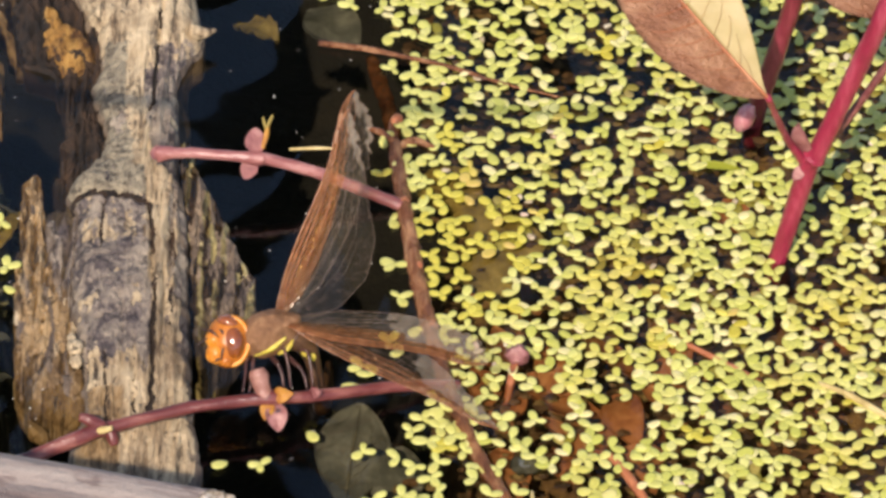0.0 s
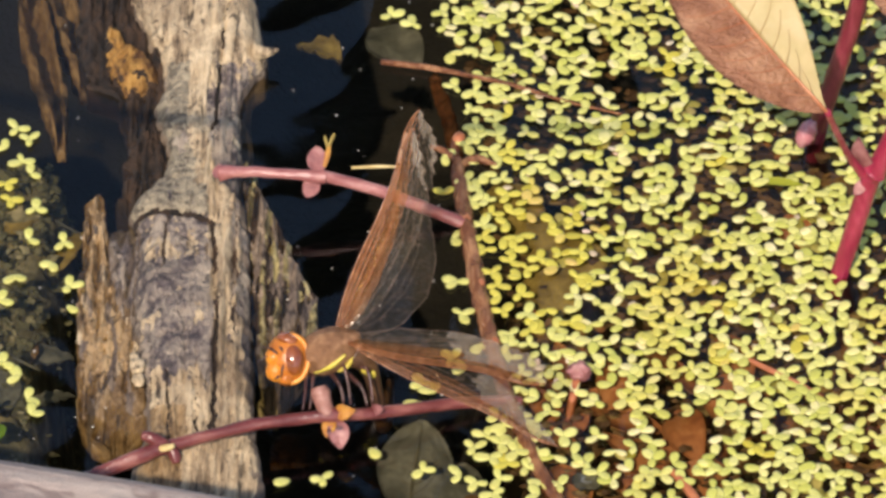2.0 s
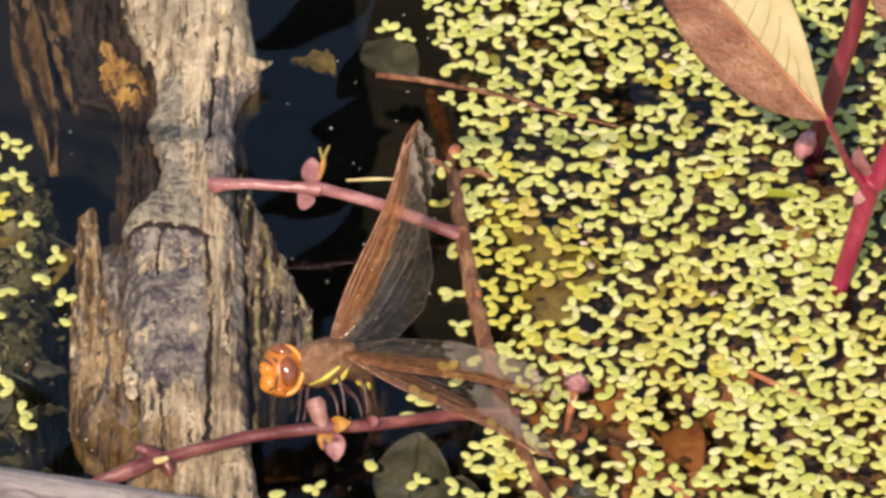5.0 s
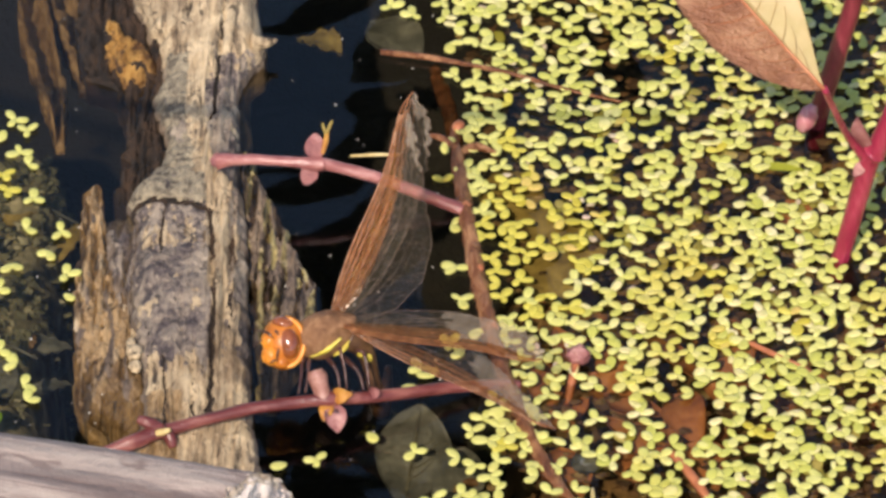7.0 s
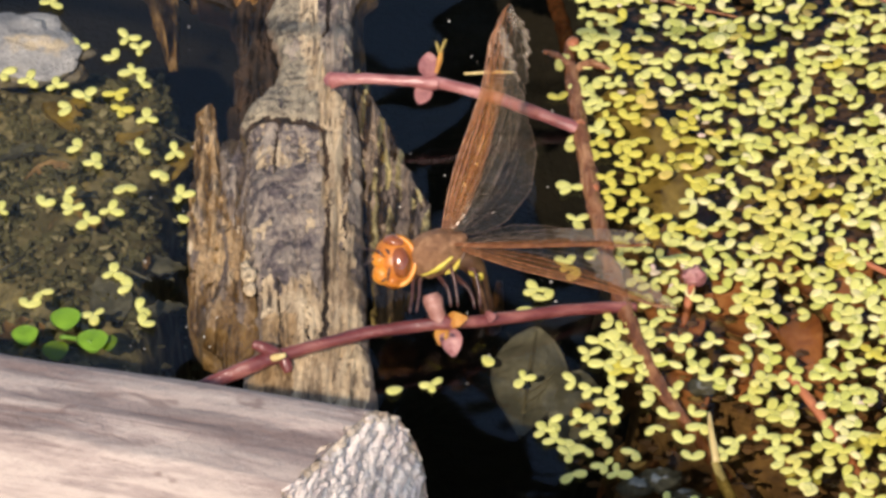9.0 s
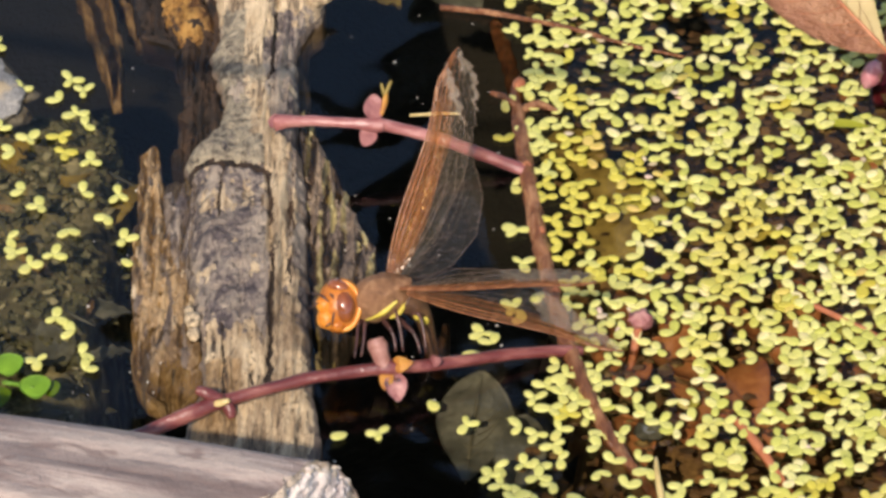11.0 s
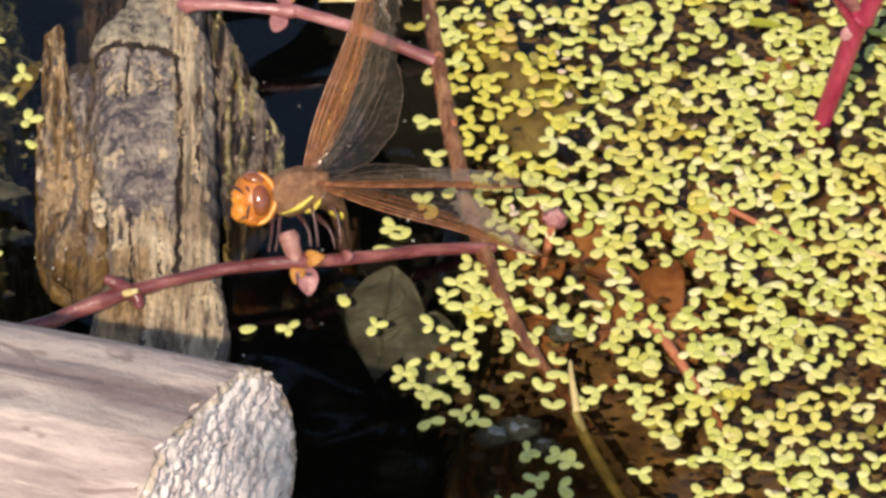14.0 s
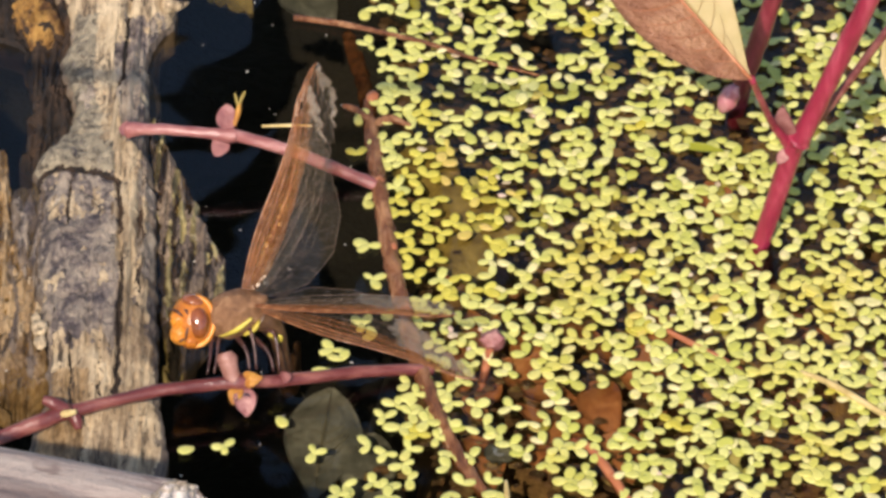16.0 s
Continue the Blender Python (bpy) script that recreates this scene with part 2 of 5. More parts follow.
YELLOW = speckled("yellow_mark", (0.34, 0.26, 0.03), (0.54, 0.45, 0.06), (0.66, 0.58, 0.14), 400, 0.4, depth=0.0002)
LEG = speckled("dark_leg", (0.025, 0.010, 0.009), (0.06, 0.025, 0.022), (0.15, 0.07, 0.055), 500, 0.3, depth=0.0001)
VEIN = speckled("amber_vein", (0.11, 0.040, 0.014), (0.22, 0.085, 0.032), (0.42, 0.20, 0.09), 420, 0.22, depth=0.0001)
AMBER_WING = wing_material("amber_wing_film", (0.87, 0.73, 0.58), (0.34, 0.16, 0.065), 0.13)
CLEAR_WING = wing_material("clear_wing_film", (0.98, 0.965, 0.93), (0.42, 0.36, 0.28), 0.018)
# Pale film of frayed tips; on the near wings it also imitates sun glare.
TORN_LIT_WING = wing_material("frayed_and_sunlit_film", (0.95, 0.91, 0.84), (0.62, 0.52, 0.40), 0.11)
drop = Nodes("water_drop")
DROP = drop.done(drop.surface((0.9, 0.9, 0.85), 0.02, Transmission_Weight=1.0, IOR=1.33))


# ---- building helpers, in millimetres ----
MM = 0.001


def mesh_of(bm, name, smooth=True):
    me = bpy.data.meshes.new(name)
    for f in bm.faces:
        f.smooth = smooth
    bm.to_mesh(me)
    bm.free()
    return me


def part(name, bm, material, parent=None, label="", smooth=True):
    ob = new(name, mesh_of(bm, name, smooth))
    for m in material if isinstance(material, (list, tuple)) else (material,):
        ob.data.materials.append(m)
    if parent:
        ob.parent = parent
        ob.matrix_basis = Matrix.Translation(-Vector(parent.location)) if parent.parent is None and parent.type == "EMPTY" else Matrix()
    return tagged(ob, label)


def thing(name, at, label, category, group="", kind=""):
    ob = new(name)
    ob.empty_display_size = 0.005
    ob.location = Vector(at) * MM
    return tagged(ob, label, category, group, kind)


def spline(pts, steps=8):
    """Catmull-Rom through control tuples of any length."""
    p = [np.array(q, float) for q in pts]
    p = [2 * p[0] - p[1], *p, 2 * p[-1] - p[-2]]
    out = []
    for a, b, c, d in zip(p, p[1:], p[2:], p[3:]):
        for i in range(steps):
            t = i / steps
            out.append(0.5 * (2 * b + (c - a) * t + (2 * a - 5 * b + 4 * c - d) * t * t + (3 * b - a - 3 * c + d) * t ** 3))
    return out + [p[-2]]


def tube(bm, pts, sides=10, steps=6, rough=0.06, seed=0.0, cap=True, mat=0, squash=1.0):
    """A swept round rod through (x, y, z, radius) in millimetres, with an uneven skin."""
    path = spline(pts, steps)
    rings, side = [], None
    for i, q in enumerate(path):
        o = Vector(q[:3])
        along = (Vector(path[min(i + 1, len(path) - 1)][:3]) - Vector(path[max(i - 1, 0)][:3])).normalized()
        if side is None:
            side = along.orthogonal().normalized()
        side = (side - along * side.dot(along)).normalized()
        other = along.cross(side)
        ring = []
        for k in range(sides):
            a = math.tau * k / sides
            way = side * math.cos(a) + other * math.sin(a) * squash
            r = q[3] * (1 + rough * 2 * noise.noise(o * 0.35 + way * 1.3 + Vector((seed, 0, 0))))
            ring.append(bm.verts.new((o + way * r) * MM))
        rings.append(ring)
    for a, b in zip(rings, rings[1:]):
        for k in range(sides):
            f = bm.faces.new((a[k], a[(k + 1) % sides], b[(k + 1) % sides], b[k]))
            f.material_index = mat
    if cap:
        bm.faces.new(rings[0][::-1]).material_index = mat
        bm.faces.new(rings[-1]).material_index = mat
    return rings


def rod(pts, **kw):
    bm = bmesh.new()
    tube(bm, pts, **kw)
    return bm


def ball(bm, at, radii, turn=None, u=20, v=14, lumps=0.0, seed=0.0, mat=0):
    """An uneven ellipsoid, in millimetres."""
    made = bmesh.ops.create_uvsphere(bm, u_segments=u, v_segments=v, radius=1.0)["verts"]
    turn = turn or Matrix()
    for w in made:
        d = w.co.copy()
        s = 1 + lumps * noise.fractal(d * 2.2 + Vector((seed, seed, 0)), 0.8, 2.0, 3)
        w.co = (Vector(at) + turn @ Vector((d.x * radii[0], d.y * radii[1], d.z * radii[2])) * s) * MM
    for f in {f for w in made for f in w.link_faces}:
        f.material_index = mat


def lump(at, radii, turn=None, **kw):
    bm = bmesh.new()
    ball(bm, at, radii, turn, **kw)
    return bm


def leaf(bm, base, tip, up, width, curl=0.0, fold=0.0, rows=14, cols=6, thick=0.18, shape=0.8, half=None, wave=0.0, belly=0.42, mat=0):
    """A pointed leaf blade with thickness. half: only that side of the midrib (-1 or 1)."""
    base, tip, up = Vector(base), Vector(tip), Vector(up)
    along = tip - base
    length = along.length
    along.normalize()
    up = (up - along * up.dot(along)).normalized()
    side = along.cross(up)
    lo, hi = (-cols, cols) if half is None else ((0, cols) if half > 0 else (-cols, 0))
    grids = []
    for off in (thick / 2, -thick / 2):
        grid = []
        for i in range(rows + 1):
            t = i / rows
            e = math.log(0.5) / math.log(belly)
            w = width / 2 * max(0.03, math.sin(math.pi * t ** e)) ** shape
            row = []
            for k in range(lo, hi + 1):
                s = k / cols
                ripple = wave * math.sin(t * 26 + abs(s) * 3) * abs(s)
                p = base + along * (t * length + abs(s) * w * 0.25 * (1 - t)) + side * (s * w) + up * (fold * abs(s) * w - curl * length * (t - 0.5) ** 2 * 2 + ripple + off)
                row.append(bm.verts.new(p * MM))
            grid.append(row)
        grids.append(grid)
    n, c = rows, hi - lo
    for g, flip in ((grids[0], False), (grids[1], True)):
        for i in range(n):
            for k in range(c):
                q = (g[i][k], g[i][k + 1], g[i + 1][k + 1], g[i + 1][k])
                bm.faces.new(q[::-1] if flip else q).material_index = mat
    a, b = grids
    rim = [(i, 0) for i in range(n)] + [(n, k) for k in range(c)] + [(i, c) for i in range(n, 0, -1)] + [(0, k) for k in range(c, 0, -1)]
    for (i, k), (j, l) in zip(rim, rim[1:] + rim[:1]):
        bm.faces.new((a[i][k], b[i][k], b[j][l], a[j][l])).material_index = mat


def blade(*args, **kw):
    bm = bmesh.new()
    leaf(bm, *args, **kw)
    return bm


def between(x, xs, ys):
    return float(np.interp(x, xs, ys))


# ---- ground and water ----
def smooth(a, b, x):
    t = min(1, max(0, (x - a) / (b - a)))
    return t * t * (3 - 2 * t)


POND = Vector((0.0, 0.25))


def bed_height(x, y):
    """The ground: a pond with a silt shoal, a deep channel and a weedy side, and a bank all round (metres)."""
    v = Vector((x, y, 0))
    z = -0.11 + 0.012 * noise.noise(v * 30)
    shoal = smooth(-0.078, -0.090, x + 0.004 * noise.noise(v * 60)) * smooth(0.075, 0.05, y)
    z += (0.097 + 0.005 * noise.noise(v * 90) + 0.003 * noise.noise(v * 260)) * shoal
    weedy = smooth(0.0, 0.03, x - 0.8 * max(0, y - 0.03) - 2.4 * max(0, -0.062 - y) + 0.01 * noise.noise(v * 45))
    z += (0.085 + 0.016 * noise.noise(v * 38)) * weedy
    out = (Vector((x, y)) - POND).length
    return z + (0.17 - z) * smooth(0.95, 1.5, out) + 0.02 * noise.noise(v * 2) * smooth(1.4, 3, out)


def build_ground():
    bm = bmesh.new()
    radii = [0.004 * i for i in range(1, 46)] + [0.18 * 1.22 ** i for i in range(1, 40)]
    n, last = 128, None
    hub = bm.verts.new((0, 0, bed_height(0, 0)))
    for r in radii:
        ring = [bm.verts.new((r * math.cos(math.tau * k / n), r * math.sin(math.tau * k / n), 0)) for k in range(n)]
        for v in ring:
            v.co.z = bed_height(v.co.x, v.co.y)
        for k in range(n):
            q = (ring[k], ring[(k + 1) % n])
            f = bm.faces.new((hub, *q)) if last is None else bm.faces.new((last[k], q[0], q[1], last[(k + 1) % n]))
            c = f.calc_center_median()
            f.material_index = 2 if (Vector(c.xy) - POND).length > 1.2 else 1 if c.x < -0.081 and c.y < 0.07 else 3 if c.x > 0.012 + 0.8 * max(0, c.y - 0.03) + 2.4 * max(0, -0.062 - c.y) + 0.01 * noise.noise(c * 45) else 0
        last = ring
    tagged(part("ground", bm, (BED, MOSS, SOIL, WEEDY)), "dark silty pond bed rising to a low mossy bank", "ground", kind="structure")
    bm = bmesh.new()
    n = 96
    bm.faces.new([bm.verts.new((POND.x + 1.42 * math.cos(math.tau * k / n), POND.y + 1.42 * math.sin(math.tau * k / n), 0)) for k in range(n)])
    tagged(part("water", bm, WATER), "still dark pond water with blue sky reflected", "water", kind="structure")


build_ground()


# ---- the old branch lying in the water ----
def plank(rows, grooves=(), rings=200, sides=56, power=2.0, rough=0.8, mats=lambda x, y, n: 0, seed=0.0):
    """A rough length of wood along y. rows: y, left x, right x, top z, bottom z in millimetres; grooves: x, y, x, y, depth."""
    bm = bmesh.new()
    ys = [r[0] for r in rows]
    cols = list(zip(*rows))
    if ys[0] > ys[-1]:
        cols = [c[::-1] for c in cols]
    made = []
    for i in range(rings):
        y = cols[0][0] + (cols[0][-1] - cols[0][0]) * i / (rings - 1)
        xl, xr, zt, zb = (between(y, cols[0], c) for c in cols[1:])
        ring = []
        for k in range(sides):
            a = math.tau * k / sides
            ca, sa = math.cos(a), math.sin(a)
            px = abs(ca) ** (2 / power) * (1 if ca > 0 else -1)
            pz = abs(sa) ** (2 / power) * (1 if sa > 0 else -1)
            x = (xl + xr) / 2 + px * (xr - xl) / 2
            z = (zt + zb) / 2 + pz * (zt - zb) / 2
            p = Vector((x, y, z))
            long = 1 - 2.4 * abs(noise.noise(Vector((x * 0.5, y * 0.035, seed + z * 0.3))))
            fine = noise.fractal(Vector((x * 1.5, y * 0.22, seed + z)), 0.9, 2.1, 3)
            plate = noise.noise(Vector((x * 0.22, y * 0.06, seed + 9)))
            d = rough * (0.55 * long + 0.45 * fine + 0.5 * smooth(0.0, 0.06, plate))
            for gx, gy, hx, hy, depth in grooves:
                g, h, q = Vector((gx, gy)), Vector((hx, hy)), Vector((x + 0.9 * noise.noise(Vector((x, y, 3)) * 0.4), y + 0.9 * noise.noise(Vector((x, y, 7)) * 0.4)))
                t = min(1, max(0, (q - g).dot(h - g) / (h - g).length_squared))
                d -= depth * math.exp(-((q - g.lerp(h, t)).length / 0.55) ** 2) if sa > 0 else 0
            out = Vector((ca * 0.8, 0, sa)).normalized()
            ring.append(bm.verts.new((p + out * d + Vector((0.7 * noise.noise(Vector((y * 0.35, seed, px))), 0, 0))) * MM))
        made.append(ring)
    for a, b in zip(made, made[1:]):
        for k in range(sides):
            f = bm.faces.new((a[k], b[k], b[(k + 1) % sides], a[(k + 1) % sides]))
            c = f.calc_center_median() / MM
            f.material_index = mats(c.x, c.y, noise.noise(Vector((c.x * 0.5, c.y * 0.06, seed + 4))))
    bm.faces.new(made[0])
    bm.faces.new(made[-1][::-1])
    bmesh.ops.recalc_face_normals(bm, faces=bm.faces)
    return bm


def ridged(x, y, z):
    return 1 - 2.6 * abs(noise.noise(Vector((x, y, z))))


def crust(rows, relief, mats, step=0.45, ragged=0.8, low=-7, edge=6, seed=0.0):
    """The weathered top of a piece of wood along y: rows of y, left x, right x, top z; relief gives height and mats the material at a place."""
    bm = bmesh.new()
    cols = [c[::-1] for c in zip(*rows)] if rows[0][0] > rows[-1][0] else list(zip(*rows))
    wide = max(r[2] - r[1] for r in rows)
    ny, nx = int((cols[0][-1] - cols[0][0]) / (step * 1.3)) + 1, int(wide / step) + 1
    grid = []
    for i in range(ny + 1):
        y = cols[0][0] + (cols[0][-1] - cols[0][0]) * i / ny
        xl, xr, zt = (between(y, cols[0], c) for c in cols[1:])
        xl += ragged * (noise.noise(Vector((y * 0.30, seed, 1))) + 0.3 * noise.noise(Vector((y * 0.9, seed, 2))))
        xr += 0.5 * ragged * (noise.noise(Vector((y * 0.30, seed, 5))) + 0.25 * noise.noise(Vector((y * 0.7, seed, 6))))
        row = [bm.verts.new((xl * MM, y * MM, low * MM))]
        for k in range(nx + 1):
            s = k / nx
            x = xl + (xr - xl) * s
            side = abs(2 * s - 1)
            z = zt * (1 - side ** edge * 0.8) + relief(x, y) * (1 - side ** 8)
            row.append(bm.verts.new((x * MM, y * MM, z * MM)))
        row.append(bm.verts.new((xr * MM, y * MM, low * MM)))
        grid.append(row)
    for a, b in zip(grid, grid[1:]):
        for k in range(len(a) - 1):
            f = bm.faces.new((a[k], a[k + 1], b[k + 1], b[k]))
            c = f.calc_center_median() / MM
            f.material_index = mats(c.x, c.y, c.z)
    bm.faces.new(grid[0][::-1])
    bm.faces.new(grid[-1])
    return bm


SPLIT_Y, SPLIT_X = (-80, -41, -2, 21, 45, 60, 100), (-48, -49, -51, -53, -56, -56, -58)
CRACKS = [(-72, 8, -66, 9.5, 4.2), (-66, 9.5, -58, 8.8, 4.4), (-58, 8.8, -52, 6.5, 3.8), (-61, 8, -61.5, -9, 1.2), (-56, -22, -55, -43, 0.9), (-63.5, -26, -62, -46, 1.0), (-50.5, 84, -52, 38, 2.2), (-51, 6, -49, -22, 2.2), (-49, -22, -48.5, -60, 2.4), (-46, 12, -45.5, -32, 2.6), (-70, -3, -60, -6, 0.9), (-66, -13, -55, -10, 0.8), (-69, -22, -59, -19, 0.9), (-62, -30, -54, -28, 0.8), (-58, 2, -53, -3, 0.8), (-59, -40, -58, -62, 1.2), (-53, -36, -52, -58, 1.2), (-64, -34, -63, -50, 1.2), (-68, 24, -58, 21, 0.8), (-63, 33, -56, 31, 0.7)]


def core_relief(x, y):
    split = between(y, SPLIT_Y, SPLIT_X) + 1.2 * noise.noise(Vector((y * 0.12, 3, 0)))
    right = smooth(split - 0.8, split + 0.8, x)
    foot = smooth(-38, -46, y + 3 * noise.noise(Vector((x * 0.3, 0, 0))))
    head = smooth(58, 66, y + 3 * noise.noise(Vector((x * 0.3, 5, 0))))
    plate = 0.9 * noise.noise(Vector((x * 0.16, y * 0.12, 2))) + 0.35 * noise.fractal(Vector((x * 0.7, y * 0.55, 4)), 0.8, 2.1, 4)
    strand = 1.1 * ridged(x * 0.42, y * 0.030, 7) + 0.6 * ridged(x * 0.9, y * 0.06, 8) + 0.25 * noise.fractal(Vector((x * 1.1, y * 0.25, 9)), 0.8, 2.1, 3)
    fibre = 0.75 * ridged(x * 0.55, y * 0.05, 17) + 0.3 * noise.fractal(Vector((x * 1.2, y * 0.25, 3)), 0.8, 2.1, 3)
    h = plate + (strand - 0.6 - plate) * right
    h += 0.2 * ridged(x * 0.12, y * 0.45, 23) * (1 - right) * (1 - foot) * (1 - head)
    h += (fibre - 1.2 - h) * foot
    h += (0.5 * fibre + 0.5 * plate - h) * head
    q = Vector((x + 0.8 * noise.noise(Vector((x, y, 3)) * 0.35), y + 0.9 * noise.noise(Vector((x, y, 7)) * 0.35)))
    for ax, ay, bx, by, depth in CRACKS:
        a, b = Vector((ax, ay)), Vector((bx, by))
        t = min(1, max(0, (q - a).dot(b - a) / (b - a).length_squared))
        h -= depth * (0.32 if depth > 3.5 else 0.65) * math.exp(-((q - a.lerp(b, t)).length / (0.95 if depth > 3.5 else 0.55)) ** 2)
    return h


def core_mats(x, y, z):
    """0 dark inner bark, 1 bare wood, 2 olive plate, 3 mauve plate, 4 crack bottoms, their shade put into a near-black
    colour.
    """
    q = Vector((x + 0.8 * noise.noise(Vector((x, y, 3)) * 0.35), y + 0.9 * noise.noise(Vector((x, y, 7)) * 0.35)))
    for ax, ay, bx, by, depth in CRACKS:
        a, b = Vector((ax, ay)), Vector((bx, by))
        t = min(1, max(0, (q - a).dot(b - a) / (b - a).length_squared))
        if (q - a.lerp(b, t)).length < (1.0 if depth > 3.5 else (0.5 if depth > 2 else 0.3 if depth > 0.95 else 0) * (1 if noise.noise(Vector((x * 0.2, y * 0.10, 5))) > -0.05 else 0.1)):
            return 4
    n = noise.noise(Vector((x * 0.35, y * 0.10, 6))) + 0.6 * noise.noise(Vector((x * 0.9, y * 0.5, 8)))
    split = between(y, SPLIT_Y, SPLIT_X)
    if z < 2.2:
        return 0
    if y > 61 + 5 * n:
        return 1
    if y < -50 and x < -54.5 + 2 * n:
        return 5
    if y < -41 + 6 * n:
        return 1 if z > 2.6 + n else 0
    if 18 < y < 61:
        if split - 2.4 + n < x < split + 2.0 + n:
            return 1 if n > -0.45 else 0
        return (3 if n < 0.45 else 1) if x > split else (2 if n > -0.5 else 3)
    if x > split + 0.6 * n:
        return 1 if z > 5.4 + 1.2 * n else 3 if n > -0.2 else 0
    if abs(x - split + 3.2 + 1.5 * n) < 1.1 and y > 18:
        return 1
    if y > 8:
        return 2 if n > -0.55 else 3
    return 1 if y > -8 + 5 * n and n > 0.12 else 3 if n < 0.62 else 1


branch = thing("fallen_branch", (-55, 10, -4), "weathered grey-brown branch with flaking bark, half sunk in dark water", "branch")
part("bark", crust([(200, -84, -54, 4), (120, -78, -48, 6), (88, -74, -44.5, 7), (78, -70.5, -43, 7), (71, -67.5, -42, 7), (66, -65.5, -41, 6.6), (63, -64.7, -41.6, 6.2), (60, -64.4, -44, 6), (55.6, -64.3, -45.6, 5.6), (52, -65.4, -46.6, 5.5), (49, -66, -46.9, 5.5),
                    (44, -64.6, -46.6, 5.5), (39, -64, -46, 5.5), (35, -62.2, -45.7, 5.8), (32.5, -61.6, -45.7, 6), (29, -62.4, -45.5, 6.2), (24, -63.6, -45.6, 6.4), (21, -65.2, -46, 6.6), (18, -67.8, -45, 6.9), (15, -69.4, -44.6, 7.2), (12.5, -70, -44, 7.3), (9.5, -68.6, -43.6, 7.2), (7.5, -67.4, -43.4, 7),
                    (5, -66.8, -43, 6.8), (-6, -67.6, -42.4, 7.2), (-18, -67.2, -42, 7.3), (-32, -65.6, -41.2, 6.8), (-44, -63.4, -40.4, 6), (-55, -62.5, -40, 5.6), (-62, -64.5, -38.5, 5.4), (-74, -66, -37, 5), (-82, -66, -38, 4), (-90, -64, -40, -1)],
                   core_relief, core_mats, ragged=1.5, step=0.4), (BARK, BARE, PLATE, DUSK, HOLLOW_SHADE, SLAB), branch, "grey bark plates, bare cream wood and cracks with painted shade")
part("heartwood", plank([(200, -81, -53, -1, -16), (88, -73, -48, -1, -15), (57, -67.5, -45, -1, -14), (30, -69.5, -44, -1, -14), (-29, -68.5, -41.5, -1, -14), (-80, -57, -38, -5, -13)], rings=60, sides=40, rough=0.8), BARK, branch, "dark sodden wood under water")


def strip_relief(seed, depth):
    return lambda x, y: depth * (0.7 * ridged(x * 0.40, y * 0.035, seed) + 0.5 * ridged(x * 0.9, y * 0.09, seed + 3) + 0.5 * noise.fractal(Vector((x * 0.8, y * 0.35, seed)), 0.8, 2.1, 4)) - depth * 0.4


part("bark_strip", crust([(22.5, -78.2, -76.8, -1.4), (20, -79, -76, -0.4), (13, -79.8, -75.2, -0.1), (7, -79.6, -74.6, 0.2), (-2, -79.3, -71.5, 0.4), (-10, -80, -69.5, 0.4), (-20, -79.6, -67, 0.3), (-30, -78.8, -65.5, 0.2), (-44, -78.2, -63.5, -0.1), (-49, -77.4, -62.5, -0.5), (-52, -76.4, -63, -1.4), (-55, -74, -64.5, -2.8), (-58, -71, -67, -4.5)], strip_relief(21, 1.6), lambda x, y, z: 2 if noise.noise(Vector((x * 0.4, y * 0.10, 5))) > 0.48 else 1 if noise.noise(Vector((x * 0.5, y * 0.12, 2))) < -0.25 else 0, ragged=1.4, step=0.4, seed=5), (SLAB, BARK, BARE), branch, "wet tan-brown bark strip at the water line")
part("bark_strip", crust([(11, -71.5, -69.6, -1.2), (9, -74, -67, -0.4), (4, -74.2, -66, 0.6), (-6, -73, -66, 1.0), (-16, -71, -66, 1.0), (-22, -69, -66, 0.6)], strip_relief(27, 1.1), lambda x, y, z: 0 if noise.noise(Vector((x * 0.5, y * 0.2, 8))) > -0.1 else 1, ragged=1.0, step=0.45, seed=8), (DUSK, BARK), branch, "grey splintered strip beside the main bark")
# Material 1 paints the shade between the ridges near black.
part("bark_strip", crust([(34, -46, -43.5, -1.6), (25.6, -45, -42, -0.6), (18, -44, -39, -0.2), (11.4, -43.4, -36.4, 0.2), (4, -42.6, -34, 0.3), (-3, -42, -31.6, 0.3), (-11.6, -41.4, -27.8, 0.1), (-20, -40.6, -27.4, -0.2), (-26, -40, -28.6, -0.8), (-34, -39, -30.5, -1.6), (-46, -38.5, -35, -3)], strip_relief(33, 2.2), lambda x, y, z: 1 if ridged(x * 0.40, y * 0.035, 33) < 0.30 + 0.5 * noise.noise(Vector((x, y * 0.3, 2))) else 2 if noise.noise(Vector((x * 0.5, y * 0.08, 12))) < 0.12 else 0, ragged=2.4, step=0.4, seed=11), (ALGAE, HOLLOW_SHADE, BARK), branch, "algae-streaked flaking bark at the water line")
part("bark_strip", crust([(140, -104, -98, -10), (98, -100, -95, -10), (86, -99, -92, -10), (58, -91, -87, -11), (50, -89, -87, -11.5)], strip_relief(41, 1.0), lambda x, y, z: 0, low=-15, step=0.8, ragged=2.2, seed=17), SLAB, branch, "dim sunken bark strip")
part("bark_strip", crust([(140, -97, -91, -10), (98, -94, -88, -10), (80, -88, -83, -10), (70, -85, -81, -11.5)], strip_relief(47, 1.0), lambda x, y, z: 0, low=-15, step=0.8, ragged=2.2, seed=21), SLAB, branch, "dim sunken bark strip")
